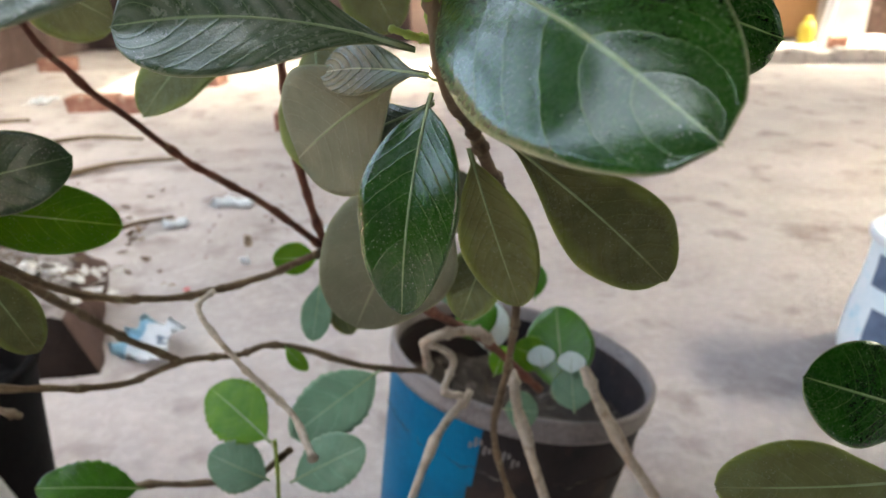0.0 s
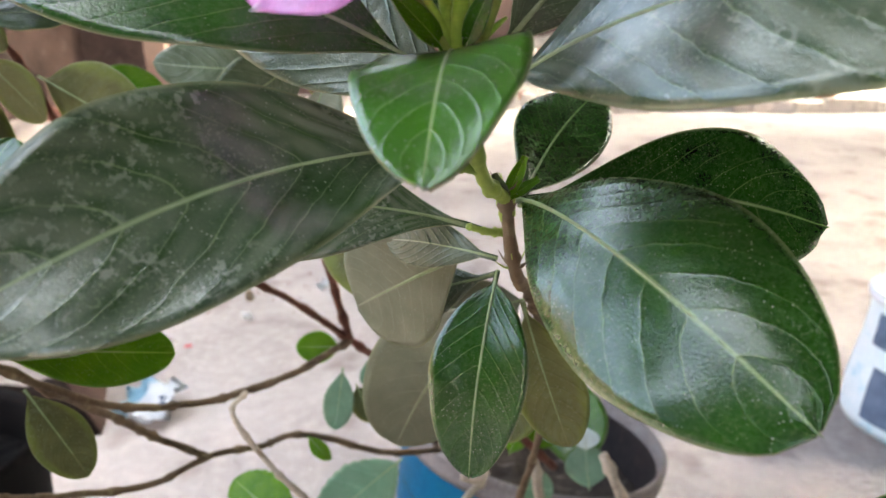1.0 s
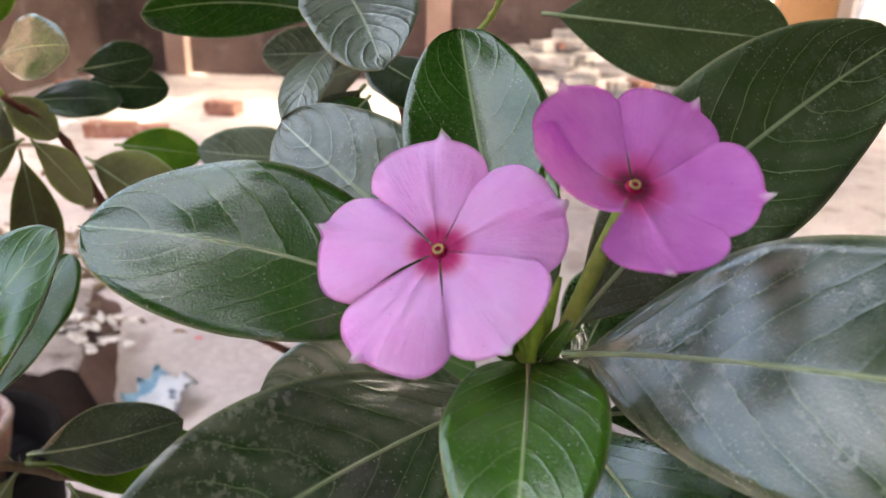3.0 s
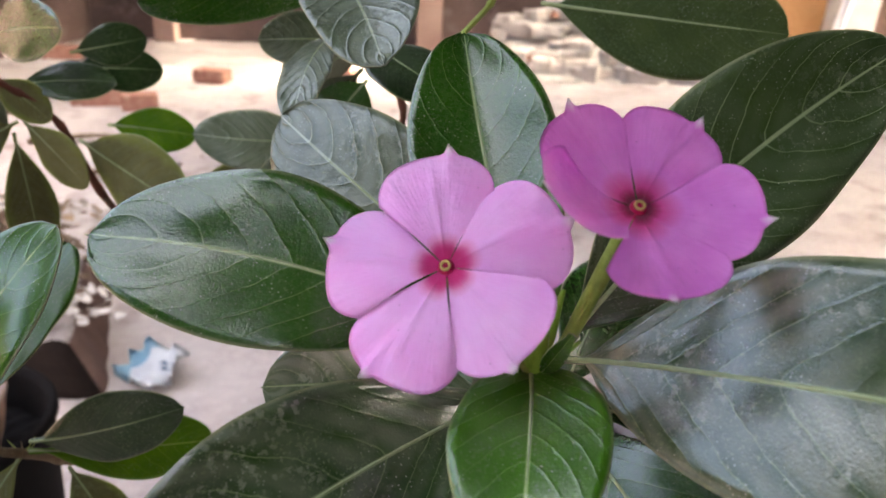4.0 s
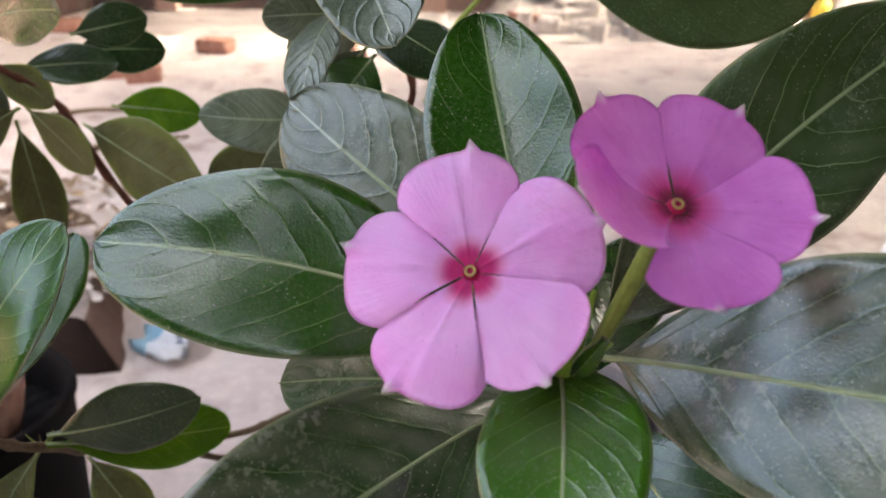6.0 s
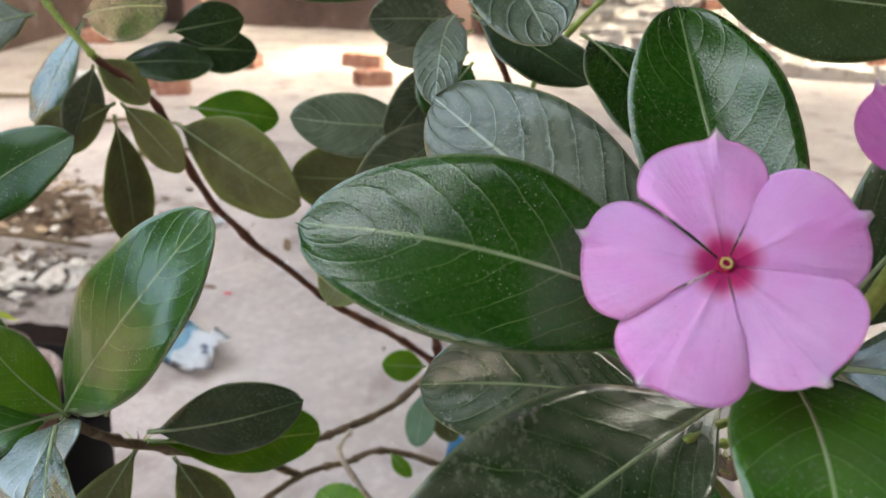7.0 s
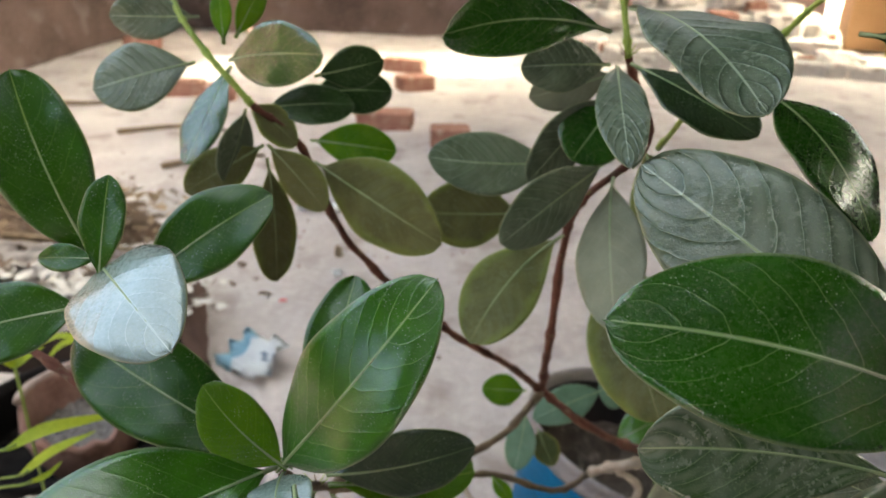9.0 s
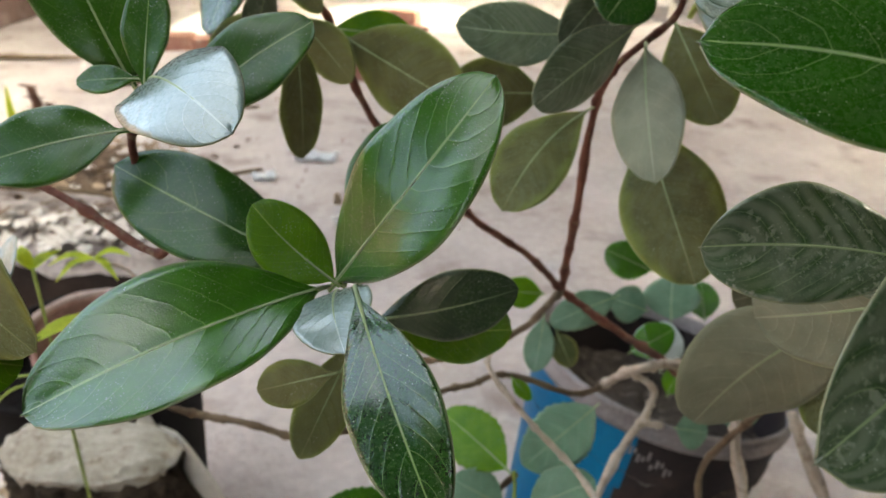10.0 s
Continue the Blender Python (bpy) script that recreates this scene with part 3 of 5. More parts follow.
leaf(periwinkle, (-0.2176, 0.3132, 0.7481), (-0.2209, 0.3218, 0.6839), (-0.67, 0.70, -0.24), 0.0223, "olive", bend=-0.038, fold=0.07, peak=0.56, rise=-0.00, sway=-0.001, twist=-0.06)
leaf(periwinkle, (-0.2242, 0.3289, 0.7492), (-0.2575, 0.3145, 0.7300), (-0.22, 0.96, -0.19), 0.0212, "olive", bend=-0.04, fold=0.06, peak=0.55, rise=-0.00, sway=-0.00)
leaf(periwinkle, (-0.2535, 0.3421, 0.8029), (-0.2971, 0.3456, 0.8016), (0.36, -0.93, 0.09), 0.0205, "grey", bend=0.04, fold=0.06, peak=0.55, rise=0.00, sway=0.00)
leaf(periwinkle, (-0.2345, 0.3331, 0.7955), (-0.2205, 0.3335, 0.8183), (0.41, -0.88, 0.21), 0.0111, "young", bend=0.04, fold=0.06, peak=0.55, rise=0.00, sway=0.00)
leaf(periwinkle, (-0.2387, 0.3300, 0.7932), (-0.2449, 0.3467, 0.8137), (0.36, -0.84, 0.40), 0.0094, "young", bend=0.04, fold=0.06, peak=0.55, rise=0.00, sway=0.00)
leaf(periwinkle, (-0.1750, 0.1754, 0.6990), (-0.1309, 0.1824, 0.7593), (-0.46, -0.78, 0.42), 0.0336, "fresh", bend=0.096, fold=0.10, peak=0.49, rise=0.00, sway=0.057, twist=-0.35)
leaf(periwinkle, (-0.1738, 0.1762, 0.7005), (-0.2389, 0.1288, 0.6882), (0.16, -0.26, 0.95), 0.0414, "fresh", bend=0.097, fold=0.29, peak=0.50, rise=0.00, sway=-0.037, twist=0.21)
leaf(periwinkle, (-0.1712, 0.1735, 0.7019), (-0.1971, 0.1828, 0.7211), (-0.03, -0.90, 0.42), 0.0196, "young", bend=0.075, fold=0.22, peak=0.51, rise=0.00, sway=-0.019, twist=-0.03)
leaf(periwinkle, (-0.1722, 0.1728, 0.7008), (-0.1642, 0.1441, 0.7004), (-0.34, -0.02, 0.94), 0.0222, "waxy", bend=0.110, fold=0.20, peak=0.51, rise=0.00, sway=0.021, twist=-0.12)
leaf(periwinkle, (-0.1703, 0.1762, 0.7002), (-0.2458, 0.2021, 0.7234), (0.01, -0.70, 0.72), 0.0295, "lush", bend=0.064, fold=0.08, peak=0.58, rise=0.00, sway=-0.015, twist=0.03)
leaf(periwinkle, (-0.1706, 0.2109, 0.6668), (-0.1198, 0.2202, 0.6768), (0.28, -0.94, 0.19), 0.0265, "glossydark", bend=0.076, fold=0.02, peak=0.57, rise=0.00, sway=0.001, twist=-0.33)
leaf(periwinkle, (-0.1690, 0.2068, 0.6661), (-0.1201, 0.2452, 0.6435), (0.61, -0.72, 0.33), 0.0251, "young", bend=0.050, fold=0.05, peak=0.58, rise=0.00, sway=0.003, twist=-0.12)
leaf(periwinkle, (-0.1636, 0.1560, 0.7123), (-0.1385, 0.1092, 0.6830), (-0.36, -0.54, 0.76), 0.0228, "glossy", bend=0.13, fold=0.14, peak=0.60, rise=0.00, sway=-0.033, twist=-0.13)
leaf(periwinkle, (-0.1690, 0.1863, 0.6921), (-0.1662, 0.2486, 0.7256), (-0.06, -0.81, 0.58), 0.0238, "lush", bend=0.022, fold=0.05, peak=0.61, rise=0.00, sway=-0.001, twist=0.02)
leaf(periwinkle, (-0.1725, 0.1713, 0.6739), (-0.2013, 0.1800, 0.6580), (0.46, 0.82, -0.33), 0.0150, "olive", bend=-0.04, fold=0.06, peak=0.55, rise=-0.00, sway=-0.00)
leaf(periwinkle, (-0.1742, 0.2113, 0.6612), (-0.1892, 0.1776, 0.6330), (-0.31, 0.48, -0.82), 0.0190, "olive", bend=-0.04, fold=0.06, peak=0.58, rise=-0.00, sway=-0.00)
leaf(periwinkle_b, (-0.2354, 0.2069, 0.7422), (-0.2603, 0.2189, 0.8010), (0.00, -0.97, 0.26), 0.0307, "lush", bend=0.050, fold=0.15, peak=0.55, rise=0.00, sway=-0.012, twist=-0.38)
leaf(periwinkle_b, (-0.2245, 0.1863, 0.7506), (-0.2234, 0.1983, 0.7775), (-0.04, -0.99, 0.13), 0.0136, "lush", bend=0.034, fold=0.19, peak=0.57, rise=0.00, sway=0.007, twist=-0.09)
leaf(periwinkle_b, (-0.2311, 0.1990, 0.7513), (-0.2521, 0.2021, 0.7489), (-0.21, -0.86, 0.47), 0.0086, "lush", bend=0.034, fold=0.10, peak=0.55, rise=0.00, sway=0.010, twist=-0.01)
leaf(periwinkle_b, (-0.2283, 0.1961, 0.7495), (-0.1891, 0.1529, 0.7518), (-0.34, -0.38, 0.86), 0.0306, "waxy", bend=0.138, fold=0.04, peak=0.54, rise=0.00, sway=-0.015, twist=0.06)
leaf(periwinkle_b, (-0.2303, 0.2129, 0.7333), (-0.1880, 0.2280, 0.7631), (-0.06, -0.79, 0.61), 0.0264, "lush", bend=0.048, fold=0.13, peak=0.54, rise=0.00, sway=-0.015, twist=-0.06)
leaf(periwinkle_b, (-0.2354, 0.1959, 0.7372), (-0.2797, 0.1868, 0.7271), (0.15, -0.76, 0.64), 0.0240, "lush", bend=0.053, fold=0.09, peak=0.49, rise=0.00, sway=0.006, twist=-0.01)
leaf(periwinkle_b, (-0.2910, 0.1873, 0.7204), (-0.2512, 0.1540, 0.6880), (0.26, 0.89, -0.37), 0.0330, "yellow", bend=-0.10, fold=-0.01, peak=0.56, rise=0.00, sway=-0.05, twist=-0.28)
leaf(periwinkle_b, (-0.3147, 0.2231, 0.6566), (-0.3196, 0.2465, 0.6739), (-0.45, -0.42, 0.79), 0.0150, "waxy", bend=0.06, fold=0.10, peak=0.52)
leaf(periwinkle_b, (-0.2854, 0.1494, 0.6894), (-0.2613, 0.1602, 0.6780), (0.10, -0.80, 0.55), 0.0240, "young", bend=0.05, fold=0.10, peak=0.55)
leaf(periwinkle_b, (-0.2764, 0.1405, 0.6805), (-0.2593, 0.1430, 0.6760), (0.20, 0.85, -0.40), 0.0220, "olive", bend=-0.05, fold=0.05, peak=0.55)
leaf(creeper, (-0.1089, 0.3524, 0.4629), (-0.1568, 0.3945, 0.4743), (-0.38, -0.47, 0.79), 0.0390, "young", bend=0.04, fold=0.06, peak=0.50, rise=0.00, sway=0.00)
leaf(creeper, (-0.0477, 0.4130, 0.4753), (-0.1005, 0.3671, 0.4561), (0.20, -0.55, 0.81), 0.0418, "jade", bend=0.04, fold=0.06, peak=0.50, rise=0.00, sway=0.00)
leaf(creeper, (-0.0993, 0.3482, 0.4365), (-0.0538, 0.3606, 0.4540), (-0.08, -0.70, 0.71), 0.0352, "jade", bend=0.04, fold=0.06, peak=0.50, rise=0.00, sway=0.00)
leaf(creeper, (-0.1111, 0.3469, 0.4394), (-0.1469, 0.3512, 0.4564), (0.18, -0.74, 0.65), 0.0313, "jade", bend=0.04, fold=0.06, peak=0.50, rise=0.00, sway=0.00)
leaf(creeper, (-0.0894, 0.4498, 0.5413), (-0.1204, 0.4462, 0.5435), (0.08, -0.86, 0.50), 0.0228, "young", bend=0.04, fold=0.06, peak=0.50, rise=0.00, sway=0.00)
leaf(creeper, (-0.0886, 0.4436, 0.5285), (-0.0942, 0.4243, 0.4915), (-0.07, -0.87, 0.48), 0.0219, "jade", bend=0.04, fold=0.06, peak=0.55, rise=0.00, sway=0.00)
leaf(creeper, (-0.0798, 0.4394, 0.5175), (-0.0673, 0.4292, 0.4938), (-0.02, -0.91, 0.42), 0.0197, "yellow", bend=0.04, fold=0.06, peak=0.50, rise=0.00, sway=0.00)
leaf(creeper, (-0.1105, 0.4137, 0.4939), (-0.0956, 0.4082, 0.4787), (0.10, -0.87, 0.48), 0.0107, "young", bend=0.04, fold=0.06, peak=0.50, rise=0.00, sway=0.00)
leaf(creeper, (-0.0037, 0.4971, 0.5375), (-0.0416, 0.4998, 0.5531), (0.04, -0.93, 0.38), 0.0305, "fresh", bend=0.04, fold=0.06, peak=0.50, rise=0.00, sway=0.00)
leaf(creeper, (-0.0286, 0.4862, 0.5220), (-0.0810, 0.4694, 0.5029), (0.02, -0.82, 0.57), 0.0281, "jade", bend=0.04, fold=0.06, peak=0.50, rise=0.00, sway=0.00)
leaf(succulent, (0.0201, 0.5844, 0.4491), (-0.0148, 0.5858, 0.4609), (0.07, -0.90, 0.44), 0.0359, "jade", bend=0.04, fold=0.06, peak=0.50, rise=0.00, sway=0.00)
leaf(succulent, (0.0417, 0.5821, 0.4398), (0.0415, 0.6016, 0.4784), (-0.23, -0.86, 0.45), 0.0521, "jade", bend=0.04, fold=0.06, peak=0.50, rise=0.00, sway=0.00)
leaf(succulent, (0.0342, 0.5597, 0.3975), (0.0353, 0.5819, 0.4408), (-0.22, -0.86, 0.46), 0.0370, "pale", bend=0.04, fold=0.06, peak=0.50, rise=0.00, sway=0.00)
leaf(succulent, (0.0366, 0.5374, 0.3892), (0.0477, 0.5504, 0.4121), (-0.24, -0.79, 0.56), 0.0214, "young", bend=0.04, fold=0.06, peak=0.50, rise=0.00, sway=0.00)
leaf(succulent, (0.0432, 0.5224, 0.3663), (0.0741, 0.5231, 0.3622), (0.09, -0.78, 0.61), 0.0338, "jade", bend=0.04, fold=0.06, peak=0.50, rise=0.00, sway=0.00)
leaf(succulent, (0.0781, 0.5999, 0.4313), (0.0730, 0.6165, 0.4649), (-0.26, -0.88, 0.41), 0.0297, "fresh", bend=0.04, fold=0.06, peak=0.50, rise=0.00, sway=0.00)
leaf(succulent, (0.1040, 0.5550, 0.3494), (0.0969, 0.5936, 0.4287), (-0.14, -0.92, 0.38), 0.0636, "fresh", bend=0.04, fold=0.06, peak=0.55, rise=0.00, sway=0.00)
leaf(succulent, (0.0878, 0.5658, 0.3849), (0.0566, 0.5715, 0.3995), (0.04, -0.89, 0.46), 0.0342, "young", bend=0.04, fold=0.06, peak=0.50, rise=0.00, sway=0.00)
leaf(succulent, (0.1104, 0.5441, 0.3447), (0.1086, 0.5639, 0.3800), (-0.16, -0.91, 0.38), 0.0399, "jade", bend=0.04, fold=0.06, peak=0.50, rise=0.00, sway=0.00)
leaf(succulent, (0.0816, 0.5568, 0.3846), (0.0791, 0.5649, 0.4034), (-0.11, -0.92, 0.38), 0.0253, "pale", bend=0.04, fold=0.06, peak=0.50, rise=0.00, sway=0.00)
leaf(succulent, (0.1073, 0.5549, 0.3797), (0.1074, 0.5631, 0.3985), (-0.17, -0.91, 0.39), 0.0253, "pale", bend=0.04, fold=0.06, peak=0.50, rise=0.00, sway=0.00)
leaf(succulent, (-0.0004, 0.5529, 0.4223), (0.0396, 0.5637, 0.4445), (-0.06, -0.88, 0.47), 0.0328, "fresh", bend=0.04, fold=0.06, peak=0.50, rise=0.00, sway=0.00)
stem(periwinkle, [(-0.0025, 0.1557, 0.7284), (0.0000, 0.1588, 0.7085), (0.0065, 0.1813, 0.6930), (0.0108, 0.1925, 0.6823), (0.0209, 0.2365, 0.6479), (0.0317, 0.3060, 0.5798), (0.0331, 0.3629, 0.5075), (0.0279, 0.4019, 0.4285), (0.0426, 0.4109, 0.3622)], 0.0018, 0.0028, "stem")
stem(periwinkle, [(-0.0138, 0.1190, 0.7606), (-0.0089, 0.1409, 0.7369), (-0.0025, 0.1556, 0.7264), (-0.0020, 0.1565, 0.7213)], 0.0017, 0.0020, "green")
stem(periwinkle, [(-0.0262, 0.1257, 0.7429), (-0.0160, 0.1363, 0.7391), (-0.0089, 0.1409, 0.7367)], 0.0008, 0.0013, "green")
stem(periwinkle, [(-0.0114, 0.1544, 0.7207), (-0.0067, 0.1559, 0.7188), (-0.0024, 0.1588, 0.7176)], 0.0008, 0.0012, "green")
stem(periwinkle, [(-0.0676, 0.3210, 0.7958), (-0.0512, 0.3396, 0.7552), (-0.0760, 0.3441, 0.7263), (-0.0818, 0.3601, 0.6966), (-0.0826, 0.3798, 0.6300), (-0.0800, 0.4291, 0.5564)], 0.0016, 0.0028, "red")
stem(periwinkle, [(-0.0709, 0.3318, 0.8207), (-0.0675, 0.3206, 0.7947)], .0015, .0017, "green")
stem(periwinkle, [(-0.0800, 0.4291, 0.5564), (-0.0420, 0.4230, 0.5314), (0.0272, 0.5080, 0.4415), (0.0783, 0.5486, 0.3676)], 0.0028, 0.0044, "red")
stem(periwinkle, [(-0.0800, 0.4291, 0.5564), (-0.1037, 0.3717, 0.5654), (-0.1329, 0.3348, 0.5716), (-0.1572, 0.3010, 0.5859), (-0.1684, 0.2631, 0.6131), (-0.1742, 0.2113, 0.6612), (-0.1725, 0.1747, 0.6972)], 0.0026, 0.0016, "stem")
stem(periwinkle, [(-0.0210, 0.5434, 0.3916), (-0.0612, 0.4414, 0.4609), (-0.1136, 0.4157, 0.4942), (-0.1383, 0.3972, 0.4978), (-0.1612, 0.3647, 0.5121), (-0.1813, 0.3283, 0.5205), (-0.2096, 0.2817, 0.5498), (-0.2196, 0.2656, 0.5639)], 0.0028, 0.0018, "stem")
stem(periwinkle, [(-0.0800, 0.4291, 0.5564), (-0.1058, 0.3871, 0.6027), (-0.1398, 0.3646, 0.6368), (-0.1885, 0.3448, 0.6941), (-0.2074, 0.3330, 0.7466), (-0.2241, 0.3184, 0.7699)], 0.0026, 0.0016, "red")
stem(periwinkle, [(-0.2241, 0.3184, 0.7699), (-0.2368, 0.3216, 0.7826), (-0.2576, 0.3348, 0.8007), (-0.2698, 0.3522, 0.8127)], .0017, .0014, "green")
stem(periwinkle, [(-0.0412, 0.3617, 0.7469), (-0.0394, 0.3148, 0.7782), (-0.0171, 0.2990, 0.8085), (-0.0105, 0.2921, 0.8198), (0.0055, 0.3035, 0.8282)], 0.0014, 0.0011, "green")
stem(periwinkle_b, [(-0.2278, 0.1962, 0.7495), (-0.2388, 0.2009, 0.7308), (-0.2367, 0.2050, 0.6920), (-0.2800, 0.2230, 0.7031), (-0.3159, 0.2308, 0.7140)], 0.0014, 0.0018, "red")
stem(creeper, [(-0.1236, 0.3360, 0.5728), (-0.1276, 0.3217, 0.5683), (-0.1037, 0.3047, 0.5463), (-0.0803, 0.2969, 0.5245), (-0.0634, 0.2633, 0.5222)], 0.0016, 0.0020, "pale")
stem(creeper, [(-0.1072, 0.3535, 0.4646), (-0.1063, 0.3474, 0.4393), (-0.1104, 0.3468, 0.3873)], 0.0012, 0.0016, "green")
stem(None, [(0.0917, 0.4263, 0.4654), (0.1349, 0.4076, 0.3850), (0.3709, 0.3412, 0.0000)], .0045, .0048, "pale")
stem(None, [(0.0385, 0.3925, 0.4860), (0.0565, 0.3766, 0.4118), (0.1819, 0.2903, 0.0000)], .004, .0042, "pale")
stem(None, [(0.0150, 0.5110, 0.3920), (-0.0300, 0.4600, 0.3370), (-0.1300, 0.4000, 0.0000)], .004, .0042, "pale")
stem(periwinkle, [(-0.0210, 0.5434, 0.3916), (-0.0164, 0.4618, 0.4707), (0.0182, 0.4747, 0.4696), (0.0299, 0.4791, 0.4575)], 0.0040, 0.0048, "pale")
stem(periwinkle, [(-0.0161, 0.4603, 0.4676), (0.0012, 0.4563, 0.4559), (-0.0053, 0.4438, 0.4379), (0.0088, 0.4429, 0.4333)], 0.0032, 0.0032, "pale")
stem(periwinkle, [(-0.1772, 0.2488, 0.6274), (-0.1832, 0.2989, 0.5858), (-0.1813, 0.3396, 0.5458), (-0.1612, 0.3649, 0.5128)], .0022, .0026, "stem")
stem(creeper, [(-0.1891, 0.3370, 0.4453), (-0.1452, 0.3532, 0.4329), (-0.1238, 0.3609, 0.4308), (-0.1040, 0.3768, 0.4397)], .0022, .0026, "stem")
leaf(creeper, (-0.1710, 0.3152, 0.4616), (-0.2204, 0.2989, 0.4763), (0.37, -0.69, 0.62), 0.0288, "fresh", bend=0.04, fold=0.06, peak=0.50, rise=0.00, sway=0.00)
stem(periwinkle_b, [(-0.2448, 0.3385, 0.4939), (-0.2762, 0.3396, 0.5030), (-0.3074, 0.3451, 0.5020), (-0.3475, 0.3424, 0.5161)], .0024, .0028, "stem")
leaf(periwinkle, (-0.1776, 0.2405, 0.6311), (-0.1546, 0.2314, 0.5985), (-0.37, 0.70, -0.61), 0.0208, "olive", bend=-0.04, fold=0.06, peak=0.55, rise=-0.00, sway=-0.00)
leaf(periwinkle, (-0.0138, 0.1210, 0.7626), (-0.0114, 0.1400, 0.7912), (0.00, -0.81, 0.58), 0.0078, "fresh", bend=0.04, fold=0.30, peak=0.50, rise=0.00, sway=0.00)
leaf(periwinkle, (-0.0158, 0.1190, 0.7616), (-0.0240, 0.1149, 0.7707), (0.39, -0.92, -0.07), 0.0042, "young", bend=0.04, fold=0.40, peak=0.45, rise=0.00, sway=0.00)
leaf(periwinkle, (-0.0128, 0.1180, 0.7615), (-0.0086, 0.1147, 0.7715), (-0.34, -0.91, -0.23), 0.0036, "fresh", bend=0.04, fold=0.40, peak=0.45, rise=0.00, sway=0.00)
leaf(periwinkle, (-0.0025, 0.1556, 0.7264), (0.0015, 0.1533, 0.7369), (-0.29, -0.95, -0.08), 0.0034, "young", bend=0.04, fold=0.40, peak=0.45, rise=0.00, sway=0.00)
leaf(periwinkle, (-0.0025, 0.1556, 0.7264), (-0.0055, 0.1517, 0.7334), (0.25, -0.88, -0.40), 0.0030, "olive", bend=0.04, fold=0.40, peak=0.45, rise=0.00, sway=0.00)
leaf(periwinkle, (-0.0025, 0.1556, 0.7264), (0.0047, 0.1550, 0.7313), (-0.29, -0.93, 0.22), 0.0026, "young", bend=0.04, fold=0.40, peak=0.45, rise=0.00, sway=0.00)
for node_at in ((-0.0025, 0.1557, 0.7284), (0.0000, 0.1588, 0.7085), (0.0065, 0.1813, 0.6930), (0.0209, 0.2365, 0.6479), (-0.0760, 0.3441, 0.7263), (-0.0676, 0.3210, 0.7958), (-0.1742, 0.2113, 0.6612)):
    for k in range(7):
        a = 0.9 * k + 40 * node_at[0]
        out = Vector((math.cos(a), math.sin(a) * 0.8, 0.55 + 0.25 * math.sin(a * 3)))
        bm = bmesh.new()
        tube(bm, [Vector(node_at) + out * 0.0012, Vector(node_at) + out * 0.0028, Vector(node_at) + out * (0.0042 + 0.001 * (k % 3)) + Vector((0, 0, 0.001))], lambda s: 0.00042 * (1 - 0.8 * s), 5)
        part("stipule", bm, BARK["green"] if k % 3 else BARK["stem"], periwinkle, "tiny spiky stipule at a stem node" if k == 0 else "")
# leaves end

# ---- flowers ----
def petal_material(name, pink, light, deep, heart_wide, core=(0.66, 0.010, 0.20), core_wide=0.10):
    mat, t, p = nodes_of(name)
    uv = t.nodes.new("ShaderNodeUVMap").outputs[0]
    sep = t.nodes.new("ShaderNodeSeparateXYZ")
    t.links.new(uv, sep.inputs[0])
    co = object_coords(t)
    fine, big = noise_of(t, 700, 4, co), noise_of(t, 120, 3, co)
    streak = node(t, "ShaderNodeTexNoise", Scale=1.0, Detail=3.0)
    stretch = node(t, "ShaderNodeMapping")
    stretch.inputs["Scale"].default_value = (3, 26, 1)
    t.links.new(uv, stretch.inputs[0])
    t.links.new(stretch.outputs[0], streak.inputs["Vector"])
    col = mix(t, ramp(t, big, 0.35, 0.7), pink, light)
    col = mix(t, math_node(t, "MULTIPLY", ramp(t, streak.outputs[0], 0.45, 0.7), 0.14), col, deep)
    heart = math_node(t, "ADD", sep.outputs[0], math_node(t, "MULTIPLY_ADD", streak.outputs[0], 0.05, -0.025))
    col = mix(t, ramp(t, heart, heart_wide, 0.10), col, (0.66, 0.010, 0.20))
    col = mix(t, ramp(t, heart, core_wide + 0.10, core_wide), col, core)
    col = mix(t, ramp(t, sep.outputs[0], 1.04, 1.22), col, (0.90, 0.84, 0.84))
    speck = node(t, "ShaderNodeTexVoronoi", Scale=520.0)
    t.links.new(co, speck.inputs["Vector"])
    dots = math_node(t, "MULTIPLY", ramp(t, speck.outputs[0], 0.09, 0.06), ramp(t, noise_of(t, 150, 2, co), 0.55, 0.6))
    col = mix(t, math_node(t, "MULTIPLY", dots, 0.45), col, (0.25, 0.06, 0.2))
    t.links.new(col, p.inputs["Base Color"])
    p.inputs["Roughness"].default_value = 0.55
    p.inputs["Sheen Weight"].default_value = 0.15
    bump(t, p, math_node(t, "ADD", streak.outputs[0], fine), 0.55, 0.0004)
    glow = node(t, "ShaderNodeBsdfTranslucent")
    t.links.new(col, glow.inputs[0])
    both = node(t, "ShaderNodeMixShader", Fac=0.10)
    t.links.new(p.outputs[0], both.inputs[1])
    t.links.new(glow.outputs[0], both.inputs[2])
    t.links.new(both.outputs[0], t.nodes["Material Output"].inputs[0])
    return mat


PETAL = petal_material("petal_pink", (0.95, 0.46, 0.87), (0.97, 0.60, 0.93), (0.82, 0.30, 0.73), 0.27)
PETAL_DEEP = petal_material("petal_deep_pink", (0.72, 0.20, 0.64), (0.82, 0.31, 0.74), (0.52, 0.10, 0.46), 0.36, (0.24, 0.003, 0.06), 0.07)
EYE_RED = grained("flower_throat_crimson", (0.22, 0.004, 0.03), (0.36, 0.01, 0.07), 300, 1500, 0.6, 0.0003, 0.5)
EYE_YELLOW = grained("flower_eye_yellow", (0.34, 0.24, 0.07), (0.50, 0.40, 0.15), 300, 1500, 0.6, 0.0003, 0.5)


